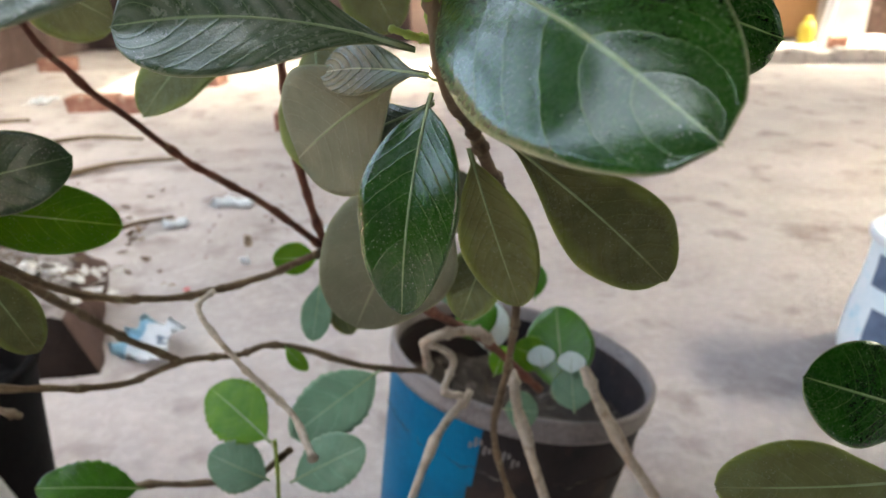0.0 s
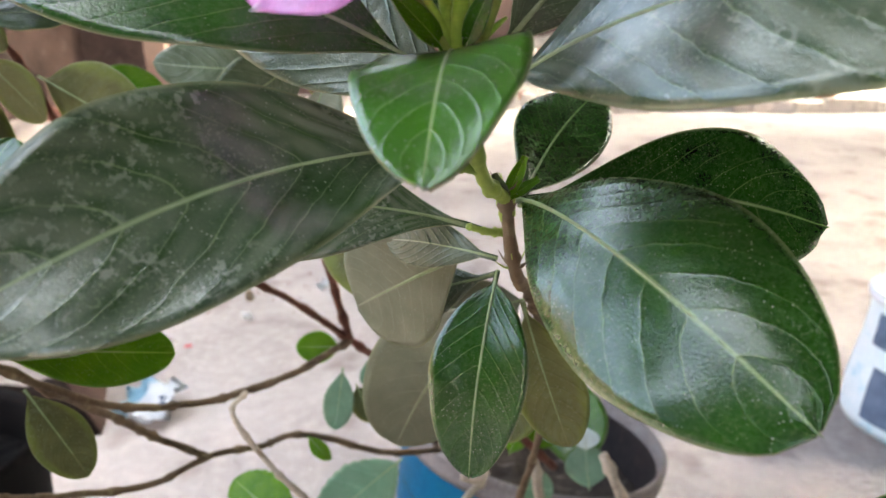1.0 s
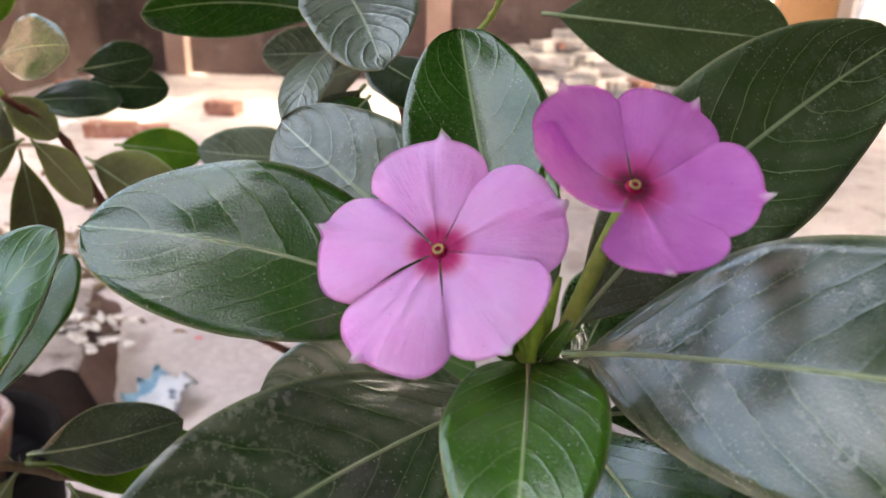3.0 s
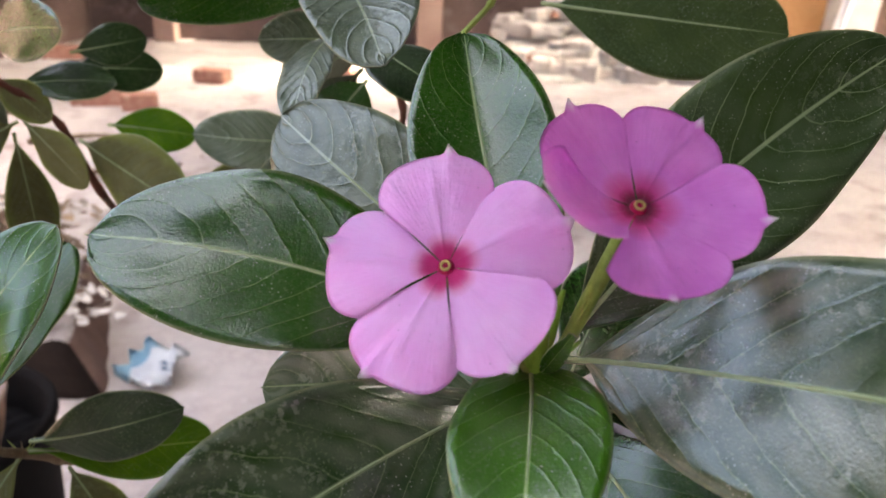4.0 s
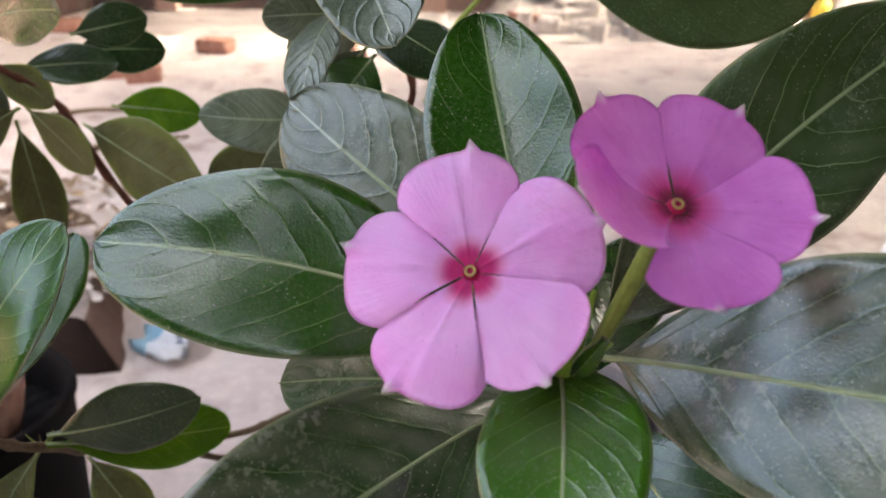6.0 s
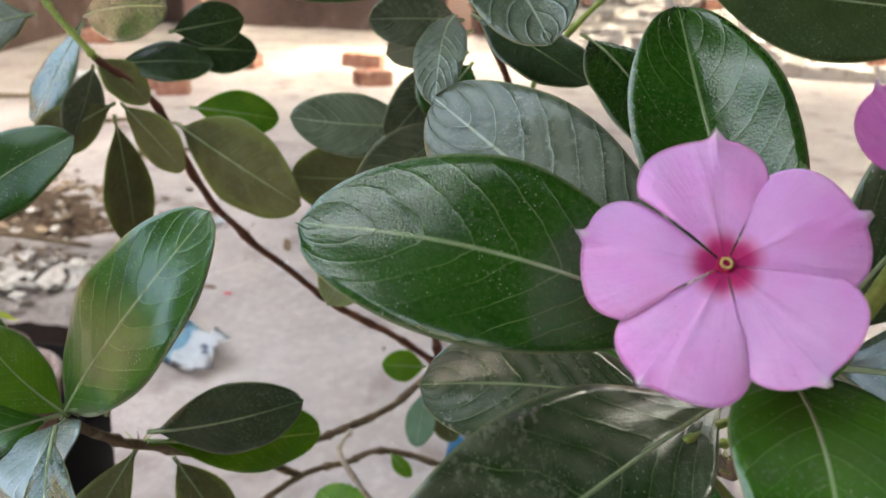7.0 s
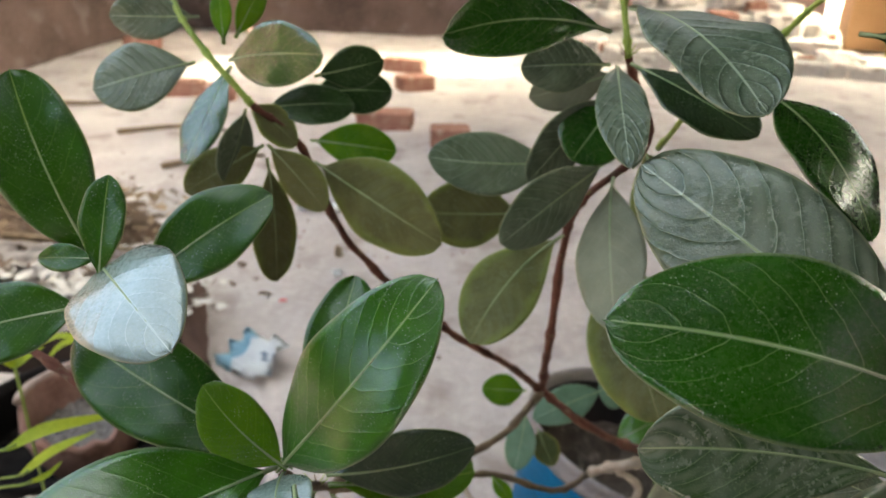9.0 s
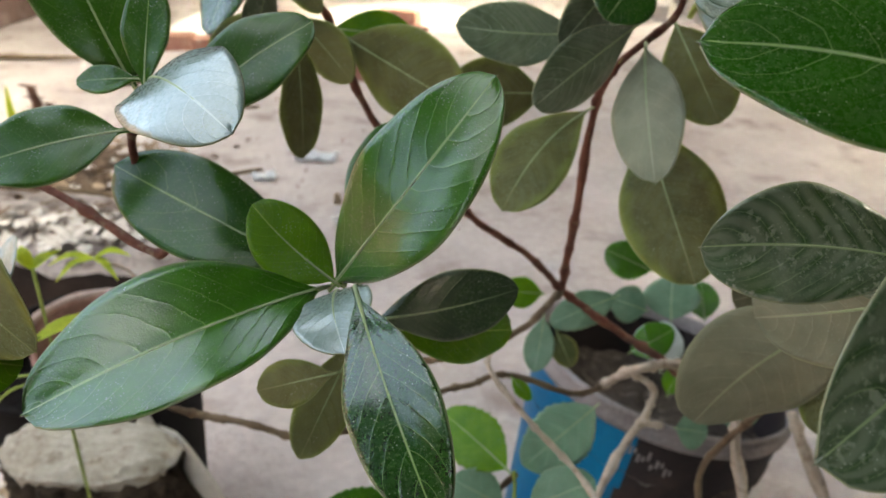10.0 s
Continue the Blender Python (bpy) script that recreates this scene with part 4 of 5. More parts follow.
def flower(plant, centre, facing, up, root, petals, lean, skin):
    """Five broad petals, each with a small white spike, round a crimson throat, on a long green tube.
    petals: for each the turn of its spike, its length and its rise in degrees, counter-clockwise."""
    centre, n = Vector(centre), Vector(facing).normalized()
    y = Vector(up)
    y = (y - n * y.dot(n)).normalized()
    x = y.cross(n)
    line = glide([centre - n * 0.0006, centre - n * 0.007, Vector(root).lerp(centre, 0.5) - n * 0.003, Vector(root)], 6)
    bm = bmesh.new()
    tube(bm, line, lambda s: 0.0011 + 0.0004 * math.sin(s * 3.1), 10)
    body = part("flower", bm, BARK["green"], plant, "pink five-petalled flower with a crimson eye and a yellow-green tube")
    count = len(petals)
    for k, (deg, length, rise, curl) in enumerate(petals):
        after, before = petals[(k + 1) % count][0], petals[k - 1][0]
        a1 = deg + 0.5 * ((after - deg) % 360) + lean
        a0 = deg - 0.5 * ((deg - before) % 360) + lean
        middle, half = 0.5 * (a0 + a1), 0.5 * (a1 - a0)
        spike = (deg - middle) / half
        seed = 7.3 * k + length * 900
        slope = math.tan(radians(rise))
        bm = bmesh.new()
        uv = bm.loops.layers.uv.new("UVMap")
        rows, cols = 26, 32
        verts = []
        for i in range(rows + 1):
            u = i / rows
            row = []
            for j in range(cols + 1):
                v = 2 * j / cols - 1
                wide = half * (0.88 + 0.16 * min(1.0, u * 1.5) ** 0.7)
                a = radians(middle + wide * v)
                rim = 0.955 - 0.20 * abs(v) ** 4 + 0.012 * noise.noise((v * 2.2, seed, 3))
                point = math.exp(-(((v - spike) / 0.055) ** 2))
                reach = length * (0.045 + 0.955 * u) * (rim + 0.075 * point * u**6)
                lift = reach * slope * u + length * (0.035 * math.sin(math.pi * u) - curl * u**3 * (0.25 + v * v) + 0.045 * v * u - 0.035 * abs(v) ** 3 * u + 0.03 * u * noise.noise((u * 2.4 + seed, v * 1.7, 1)) + 0.014 * math.exp(-((v / 0.10) ** 2)) * math.sin(math.pi * u) + 0.06 * point * u**8)
                row.append((bm.verts.new(centre + (x * math.cos(a) + y * math.sin(a)) * reach + n * lift), (u + 0.3 * point * u**6, j / cols)))
            verts.append(row)
        for i in range(rows):
            for j in range(cols):
                corner = [verts[i][j], verts[i + 1][j], verts[i + 1][j + 1], verts[i][j + 1]]
                f = bm.faces.new([c for c, _ in corner])
                for loop, (_, c) in zip(f.loops, corner):
                    loop[uv].uv = c
        bmesh.ops.solidify(bm, geom=bm.faces[:], thickness=0.0002)
        part("petal", bm, skin, body)
    bm = bmesh.new()
    tube(bm, [centre - n * 0.001, centre + n * 0.0002, centre + n * 0.0005], lambda s: 0.0016 - 0.0005 * s, 18)
    part("throat", bm, EYE_RED, body, "crimson ring round the flower's throat")
    bm = bmesh.new()
    tube(bm, [centre + n * 0.0008 + (x * math.cos(k * math.pi / 10) + y * math.sin(k * math.pi / 10)) * (0.00068 + 0.00008 * (k % 2)) for k in range(21)], lambda s: 0.00022, 6, False)
    part("eye", bm, EYE_YELLOW, body, "tiny yellow ring-shaped eye")
    return body


flower(periwinkle, F1C, F1N, (0, 0.3, 1), APEX, ((96, 0.0212, 3, 0.02), (171, 0.0216, -2, 0.05), (240, 0.0218, -1, 0.04), (309, 0.0206, 4, 0.03), (387, 0.0216, -2, 0.08)), 8, PETAL)
flower(periwinkle, F2C, F2N, (0, 0.3, 1), APEX2, ((53, 0.0194, 8, 0.0), (125, 0.0190, 15, -0.02), (198, 0.0186, 34, -0.10), (272, 0.0188, 17, 0.02), (345, 0.0184, 16, 0.02)), 6, PETAL_DEEP)


BUD = grained("bud_green", (0.13, 0.24, 0.02), (0.24, 0.38, 0.05), 200, 900, 0.45, 0.0002, 0.3)


def bud(root, tip, width):
    bm = bmesh.new()
    tube(bm, glide([root, tip], 8), lambda s: width * (0.35 + 0.65 * math.sin(math.pi * (0.15 + 0.8 * s))) * (1 - 0.55 * s), 8)
    part("flower_bud", bm, BUD, periwinkle, "slim green bud at the shoot tip")


for dx, dy, dz, w in ((0.001, -0.001, 0.014, 0.0022), (-0.003, 0.001, 0.013, 0.0019), (0.004, 0.002, 0.016, 0.0020), (-0.006, 0.000, 0.011, 0.0016), (0.0, 0.004, 0.017, 0.0021), (0.006, -0.001, 0.010, 0.0015), (-0.008, 0.003, 0.006, 0.0012), (0.008, 0.002, 0.006, 0.0012)):
    a = Vector(APEX)
    bud(a, a + Vector((dx, dy, dz)), w)

# ---- the blue bucket ----
BLUE = grained("blue_plastic", (0.0008, 0.070, 0.155), (0.0015, 0.115, 0.225), 9, 160, 0.5, 0.001, 0.3, stain=(0.012, 0.09, 0.15))
BLACK = grained("dark_printed_plastic", (0.009, 0.007, 0.008), (0.026, 0.019, 0.018), 9, 120, 0.62, 0.001, 0.4, stain=(0.06, 0.036, 0.026))
RIM = grained("dusty_plastic_rim", (0.12, 0.10, 0.095), (0.23, 0.20, 0.19), 12, 200, 0.6, 0.001, 0.4)
SOIL = grained("dark_soil", (0.020, 0.015, 0.012), (0.085, 0.066, 0.055), 25, 160, 0.95, 0.006, 1.0, stain=(0.20, 0.17, 0.15))


def bucket_of(at, radius, height, split):
    """A tapered plastic bucket, printed dark round its front, with a rolled rim and low soil."""
    pot = thing("bucket", "blue and black plastic paint bucket used as a flower pot", "bucket", at=at)
    bm = bmesh.new()
    lathe(bm, [(radius * 0.80, 0), (radius * 0.82, 0.004), *[(radius * (0.82 + 0.16 * k / 14), 0.004 + (height - 0.022) * k / 14) for k in range(1, 14)], (radius * 0.98, height - 0.018)], 180)
    for f in bm.faces:
        c = f.calc_center_median()
        f.material_index = 0 if (math.degrees(math.atan2(c.y, c.x)) % 360) + 7 * noise.noise((0, 0, c.z * 25)) + 3 * noise.noise((c.x * 90, 0, c.z * 90)) < split else 1
    lathe(bm, [(radius * 0.985, height - 0.001), (radius * 0.965, height - 0.03), (radius * 0.79, 0.02), (0.001, 0.02)], 56, slot=1)
    part("body", bm, (BLUE, BLACK), pot, local=True)
    bm = bmesh.new()
    lathe(bm, [(radius * 0.97, height - 0.026), (radius * 1.0, height - 0.025), (radius * 1.010, height - 0.018), (radius * 0.985, height - 0.014), (radius * 1.014, height - 0.006), (radius * 1.012, height - 0.001), (radius * 0.995, height + 0.001), (radius * 0.965, height - 0.003), (radius * 0.955, height - 0.016)], 96, 0.012)
    part("rim", bm, RIM, pot, "dusty grey rolled rim", local=True)
    bm = bmesh.new()
    lathe(bm, [(radius * 0.955, height - 0.075), (radius * 0.8, height - 0.068), (radius * 0.6, height - 0.078), (radius * 0.3, height - 0.085), (0.002, height - 0.08)], 60, 0.05)
    bmesh.ops.subdivide_edges(bm, edges=bm.edges[:], cuts=2, use_grid_fill=True)
    for v in bm.verts:
        v.co.z += 0.010 * noise.noise(v.co * 40) + 0.006 * noise.noise(v.co * 110)
    part("soil", bm, SOIL, pot, "dark crumbly soil", local=True)
    return pot


POT_R = 0.150
bucket = bucket_of(POT_AT, POT_R, POT_H, 249.0)
bucket.matrix_basis = pose(*POT_AT, -6.0, 11.5, 0)
for k in range(11):
    a0, z0 = radians(246 + 1.9 * k), POT_H - 0.050 - 0.0010 * k + 0.004 * (k % 3)
    bm = bmesh.new()
    cols = [[bm.verts.new((POT_R * 0.985 * math.cos(a), POT_R * 0.985 * math.sin(a), z)) for z in (z0, z0 + 0.006 + 0.004 * (k % 2))] for a in (a0, a0 + 0.010, a0 + 0.020)]
    for a, b in zip(cols, cols[1:]):
        bm.faces.new((a[0], b[0], b[1], a[1]))
    part("print_bar", bm, RIM, bucket, "worn pale print", local=True)

# ---- things on the ground ----
BRICK = grained("red_brick", (0.21, 0.095, 0.07), (0.32, 0.165, 0.125), 14, 120, 0.9, 0.003, 0.8, stain=(0.40, 0.30, 0.25))
RUBBLE = grained("pale_rubble", (0.36, 0.32, 0.29), (0.55, 0.50, 0.46), 10, 90, 0.9, 0.004, 0.8, stain=(0.26, 0.17, 0.14))
PAPER = grained("white_paper", (0.66, 0.68, 0.72), (0.80, 0.81, 0.83), 30, 300, 0.6, 0.001, 0.4)
PALE_BLUE = grained("pale_blue_print", (0.22, 0.42, 0.56), (0.36, 0.55, 0.66), 30, 300, 0.5, 0.001, 0.3)
NAVY = grained("dark_blue_print", (0.08, 0.11, 0.17), (0.16, 0.20, 0.28), 30, 300, 0.5, 0.001, 0.3)
CLAY = grained("pinkish_clay", (0.17, 0.088, 0.070), (0.28, 0.165, 0.14), 30, 240, 0.8, 0.001, 0.5, stain=(0.12, 0.06, 0.05))
CLAY_RIM = grained("worn_clay_rim", (0.24, 0.17, 0.15), (0.36, 0.28, 0.25), 60, 400, 0.85, 0.001, 0.7, stain=(0.14, 0.08, 0.07))
GREY_SOIL = grained("dry_grey_soil", (0.05, 0.042, 0.04), (0.26, 0.23, 0.22), 160, 420, 0.95, 0.004, 1.0, stain=(0.40, 0.37, 0.35))
HUMUS = grained("dark_leaf_litter", (0.06, 0.04, 0.028), (0.15, 0.10, 0.07), 20, 120, 0.95, 0.008, 1.0, stain=(0.26, 0.21, 0.17))
PALE_WOOD = grained("bleached_wood", (0.30, 0.255, 0.20), (0.50, 0.45, 0.38), 30, 190, 0.85, 0.006, 1.0, stain=(0.17, 0.12, 0.08))
ROT = grained("dark_rotten_bark", (0.016, 0.011, 0.008), (0.085, 0.062, 0.045), 90, 300, 0.95, 0.008, 1.0)
THORNY = grained("thorny_brown_bark", (0.045, 0.022, 0.016), (0.11, 0.058, 0.042), 60, 300, 0.9, 0.002, 0.8)
DRY = grained("dry_leaf", (0.20, 0.13, 0.08), (0.36, 0.27, 0.19), 40, 300, 0.8, 0.001, 0.6)
BLADE = grained("yellow_green_blade", (0.30, 0.38, 0.03), (0.48, 0.52, 0.06), 30, 300, 0.5, 0.0006, 0.4)
# Near-black colour for the shade around and behind the clay pot.
SHADE_BLACK = grained("shade_black", (0.002, 0.0015, 0.0015), (0.005, 0.0035, 0.0035), 20, 200, 0.9, 0.002, 0.6, stain=(0.008, 0.006, 0.005))


def ground_z(x, y):
    return 0.028 * noise.noise((x * 1.3, y * 1.3, 0)) + 0.012 * noise.noise((x * 5, y * 5, 3))


def chunk(name, material, dims, at, turn, seed, label, category, group="", rough=0.12, cuts=2):
    """A broken block: a box cut up and pushed about, resting on the ground."""
    bm = bmesh.new()
    bmesh.ops.create_cube(bm, size=1.0)
    bmesh.ops.bevel(bm, geom=bm.edges[:], offset=0.06, segments=1, affect="EDGES")
    bmesh.ops.subdivide_edges(bm, edges=bm.edges[:], cuts=cuts, use_grid_fill=True)
    for v in bm.verts:
        v.co *= 1 + rough * noise.noise(v.co * 2.1 + Vector((seed, seed * 2, 0))) + 0.3 * rough * noise.noise(v.co * 7 + Vector((seed, 0, 0)))
        v.co = Vector((v.co.x * dims[0], v.co.y * dims[1], v.co.z * dims[2]))
    ob = part(name, bm, material, None)
    for f in ob.data.polygons:
        f.use_smooth = False
    ob.matrix_basis = pose(at[0], at[1], ground_z(*at[:2]) + dims[2] * 0.44 + (at[2] if len(at) > 2 else 0), 0, 0, turn)
    return tagged(ob, label, category, group)


for k, (x, y, turn, long) in enumerate(((-1.82, 3.70, 8, 0.25), (-1.56, 3.58, 14, 0.16), (-0.75, 4.60, -12, 0.26), (-0.33, 2.91, 8, 0.16), (-0.65, 3.20, 4, 0.25), (-0.62, 4.05, 30, 0.2), (2.9, 5.6, 70, 0.24), (-2.6, 4.9, 20, 0.24), (-1.45, 4.4, -15, 0.2))):
    chunk("brick", BRICK, (long, 0.115, 0.085), (x, y), turn, k * 3.7, "loose weathered red brick lying on the dusty ground", "brick", "loose bricks", 0.06)
rng = random.Random(4)
for k in range(16):
    x = 0.55 + 0.16 * k + rng.uniform(-0.04, 0.04)
    chunk("stone", RUBBLE, (rng.uniform(0.15, 0.26), 0.13, rng.uniform(0.07, 0.11)), (x, 5.15 - 0.02 * k), rng.uniform(-12, 12), k * 2.3, "pale stone in a row along the yard's edge", "stone", "stones in a row", 0.2)


def heap_z(x, y):
    """Height of the rubble heap against the back wall."""
    return max(0.0, 0.42 * min(1.0, (y - 4.95) / 1.1)) * max(0.0, 1 - ((x - 1.25) / 1.0) ** 2) ** 0.5 if abs(x - 1.25) < 1.0 and y > 4.95 else 0.0


bm = bmesh.new()
mound = [[bm.verts.new((x, y, heap_z(x, y) - 0.02 + 0.03 * noise.noise((x * 6, y * 6, 1)))) for y in (4.9 + 1.28 * j / 20 for j in range(21))] for x in (0.2 + 2.1 * i / 30 for i in range(31))]
for a, b in zip(mound, mound[1:]):
    for j in range(20):
        bm.faces.new((a[j], b[j], b[j + 1], a[j + 1]))
tagged(part("rubble_mound", bm, RUBBLE, None), "pale crumbled masonry heaped against the back wall", "rubble", kind="stuff")
for k in range(78):
    x, y = 1.25 + rng.uniform(-0.92, 0.92), 5.0 + 1.0 * rng.random() ** 0.8
    chunk("rubble", BRICK if k % 7 == 3 else RUBBLE, (rng.uniform(0.10, 0.27), rng.uniform(0.08, 0.2), rng.uniform(0.06, 0.13)), (x, y, heap_z(x, y) - 0.02), rng.uniform(0, 180), k * 1.9 + 50, "broken masonry lump in a heap against the back wall", "rubble", "rubble heap", 0.25)


def pebbles(name, count, material, spread, size, label, seed):
    r = random.Random(seed)
    bm = bmesh.new()
    for _ in range(count):
        x, y = spread(r)
        m = Matrix.LocRotScale((x, y, ground_z(x, y) + size * 0.2), Euler((r.random() * 3, r.random() * 3, r.random() * 3)), Vector((r.uniform(0.4, 1), r.uniform(0.4, 1), r.uniform(0.25, 0.6))) * size * r.uniform(0.4, 1.4))
        bmesh.ops.create_icosphere(bm, subdivisions=1, radius=1.0, matrix=m)
    ob = part(name, bm, material, None)
    return tagged(ob, label, "debris", kind="stuff")


pebbles("gravel", 110, RUBBLE, lambda r: (r.uniform(-2.4, 2.4), r.uniform(1.0, 5.5)), 0.007, "scattered small pale stones on the ground", 5)
pebbles("grit", 260, RUBBLE, lambda r: (r.gauss(-0.22, 0.16), r.gauss(0.80, 0.20)), 0.0026, "fine pale grit on the trodden ground", 8)
pebbles("dark_debris", 45, HUMUS, lambda r: (r.gauss(-1.15, 0.5), r.gauss(2.0, 0.6)), 0.006, "dark crumbs of soil and bark on the ground", 6)
pebbles("crumbs", 60, CLAY, lambda r: (r.gauss(-0.45, 0.22), r.gauss(2.1, 0.25)), 0.006, "brick crumbs on the ground", 7)


def scrap(at, size, turn, seed, label, materials=(PAPER,), lift=0.012):
    """A crumpled piece of paper or wrapping."""
    bm = bmesh.new()
    n = 9
    vs = [[bm.verts.new(((i / n - 0.5) * size[0] * (1 + 0.15 * noise.noise((i, j, seed))), (j / n - 0.5) * size[1] * (1 + 0.15 * noise.noise((j, i, seed + 4))), lift * (0.6 + 1.4 * noise.noise((i * 0.5 + seed, j * 0.5, 2)) + 0.5 * abs(math.sin(i * 1.7 + j))))) for j in range(n + 1)] for i in range(n + 1)]
    for i in range(n):
        for j in range(n):
            f = bm.faces.new((vs[i][j], vs[i + 1][j], vs[i + 1][j + 1], vs[i][j + 1]))
            f.material_index = (1 if i < 3 else 0) if len(materials) > 1 else 0
            if len(materials) > 2 and i > 5 and 3 < j < 6 and (i + j) % 2:
                f.material_index = 2
    bmesh.ops.solidify(bm, geom=bm.faces[:], thickness=0.0012)
    ob = part("paper_scrap" if len(materials) == 1 else "wrapper", bm, list(materials), None)
    ob.matrix_basis = pose(at[0], at[1], ground_z(*at) + 0.003, 0, 0, turn)
    return tagged(ob, label, "litter", "litter on the ground")


wrapper = scrap((-0.615, 1.225), (0.14, 0.10), -35, 1.0, "crumpled white and blue wrapper lying on the ground", (PAPER, PALE_BLUE, NAVY), 0.022)
wrapper.matrix_basis = wrapper.matrix_basis @ pose(0, 0.03, 0.012, 24, -8, 0)
for k, (x, y, a, b) in enumerate(((-0.69, 2.16, 0.13, 0.08), (-0.80, 1.96, 0.07, 0.05), (-0.36, 1.9, 0.05, 0.03), (-2.2, 3.9, 0.2, 0.12), (-0.52, 1.66, 0.03, 0.02))):
    scrap((x, y), (a, b), 30 * k, 3.0 + k, "small white paper scrap on the ground")


def twig(points, radius, label="dry brown twig lying on the ground"):
    bm = bmesh.new()
    tube(bm, glide([(x, y, ground_z(x, y) + radius + dz) for x, y, dz in points], 6), lambda s: radius * (1 - 0.5 * s), 7)
    return tagged(part("twig", bm, BARK["stem"], None), label, "twig", "twigs on the ground")


twig([(-1.35, 2.45, 0), (-1.2, 2.5, 0.01), (-1.02, 2.62, 0)], 0.012)
twig([(-1.75, 2.9, 0), (-1.5, 2.95, 0.02), (-1.3, 3.0, 0)], 0.012)
twig([(-0.98, 1.75, 0), (-0.9, 1.85, 0.03), (-0.83, 2.02, 0)], 0.010)
twig([(-2.5, 3.3, 0), (-2.2, 3.32, 0.01), (-2.0, 3.4, 0)], 0.014)

RED_SCRAP = grained("red_plastic_scrap", (0.55, 0.06, 0.07), (0.70, 0.12, 0.12), 30, 300, 0.5, 0.001, 0.3)
scrap((-0.622, 1.522), (0.016, 0.012), 20, 9.0, "tiny red plastic scrap on the ground", (RED_SCRAP,), 0.003)
YELLOW_CAN = grained("yellow_plastic", (0.30, 0.24, 0.04), (0.42, 0.34, 0.06), 12, 120, 0.6, 0.001, 0.3, stain=(0.22, 0.18, 0.08))
can = thing("plastic_can", "small yellow plastic can standing by the concrete post", "can", at=(2.796, 5.880, 0))
bm = bmesh.new()
lathe(bm, [(0.001, 0.0), (0.055, 0.0), (0.062, 0.008), (0.064, 0.12), (0.055, 0.15), (0.030, 0.165), (0.028, 0.175), (0.001, 0.176)], 28, 0.03)
part("body", bm, YELLOW_CAN, can, local=True)
bm = bmesh.new()
lathe(bm, [(0.031, 0.172), (0.033, 0.176), (0.032, 0.196), (0.001, 0.198)], 20)
part("cap", bm, YELLOW_CAN, can, local=True)

# ---- painted tin on the open ground ----
TIN_WHITE = grained("white_tin", (0.62, 0.74, 0.78), (0.80, 0.86, 0.88), 12, 200, 0.4, 0.0008, 0.3, stain=(0.40, 0.66, 0.76))
tin = thing("paint_tin", "white and pale blue tapered paint tin with dark blue printed panels", "tin", at=(0.885, 1.175, 0))


def tin_radius(z):
    return 0.150 - 0.10 * z + 0.003 * math.sin(z * 25)


bm = bmesh.new()
lathe(bm, [(0.001, 0.0), (0.135, 0.0), (0.146, 0.005), *[(tin_radius(z / 100), z / 100) for z in range(2, 25, 2)]], 48)
part("body", bm, TIN_WHITE, tin, local=True)
bm = bmesh.new()
lathe(bm, [(0.126, 0.238), (0.133, 0.242), (0.134, 0.252), (0.128, 0.256), (0.120, 0.252), (0.118, 0.246), (0.001, 0.244)], 48)
part("lid", bm, PAPER, tin, "white pressed lid", local=True)
for deg, z0, z1, span in ((226, 0.03, 0.13, 72), (222, 0.165, 0.225, 84)):
    bm = bmesh.new()
    n = 14
    cols = [[bm.verts.new(((tin_radius(z) + 0.0015) * math.cos(a), (tin_radius(z) + 0.0015) * math.sin(a), z)) for z in (z0, (z0 + z1) / 2, z1)] for a in (radians(deg + span * (k / n - 0.5)) for k in range(n + 1))]
    for a, b in zip(cols, cols[1:]):
        for k in (0, 1):
            bm.faces.new((a[k], b[k], b[k + 1], a[k + 1]))
    part("label_panel", bm, NAVY, tin, "slate blue printed panel", local=True)

# ---- small broken clay pot standing in a black bucket shape added for shade ----
# Bucket and filling are added, coloured black where deep shade surrounds the pot.
shade_pot = thing("shade_bucket", "added black bucket shape standing in for shade round a broken clay pot", "bucket", at=(POT2[0] - 0.022, POT2[1] + 0.012, 0))
bm = bmesh.new()
lathe(bm, [(0.001, 0.0), (0.095, 0.0), (0.100, 0.005), (0.112, 0.16), (0.120, 0.310), (0.125, 0.314), (0.125, 0.324), (0.117, 0.325), (0.112, 0.314), (0.108, 0.262)], 64, 0.03)
part("body", bm, SHADE_BLACK, shade_pot, local=True)
bm = bmesh.new()
lathe(bm, [(0.110, 0.268), (0.08, 0.272), (0.04, 0.268), (0.001, 0.270)], 48, 0.04)
bmesh.ops.subdivide_edges(bm, edges=bm.edges[:], cuts=2, use_grid_fill=True)
for v in bm.verts:
    v.co.z += 0.006 * noise.noise(v.co * 60)
part("soil", bm, SHADE_BLACK, shade_pot, "black filling standing in for shade", local=True)
clay_pot = thing("flower_pot", "small pinkish clay pot with a broken rim and dry cracked soil", "flower pot", at=(POT2[0], POT2[1], 0.267))
SIDES = 72


def rim_height(a):
    """Top of the clay wall: whole at the back, broken away in front."""
    gone = min(1.0, max(0.0, (math.cos(a - radians(268)) - 0.30) * 5.0))
    return 0.094 - 0.022 * gone * (1 + 0.5 * noise.noise((a * 3, 0, 1))) - 0.005 * gone * abs(math.sin(a * 7)), gone


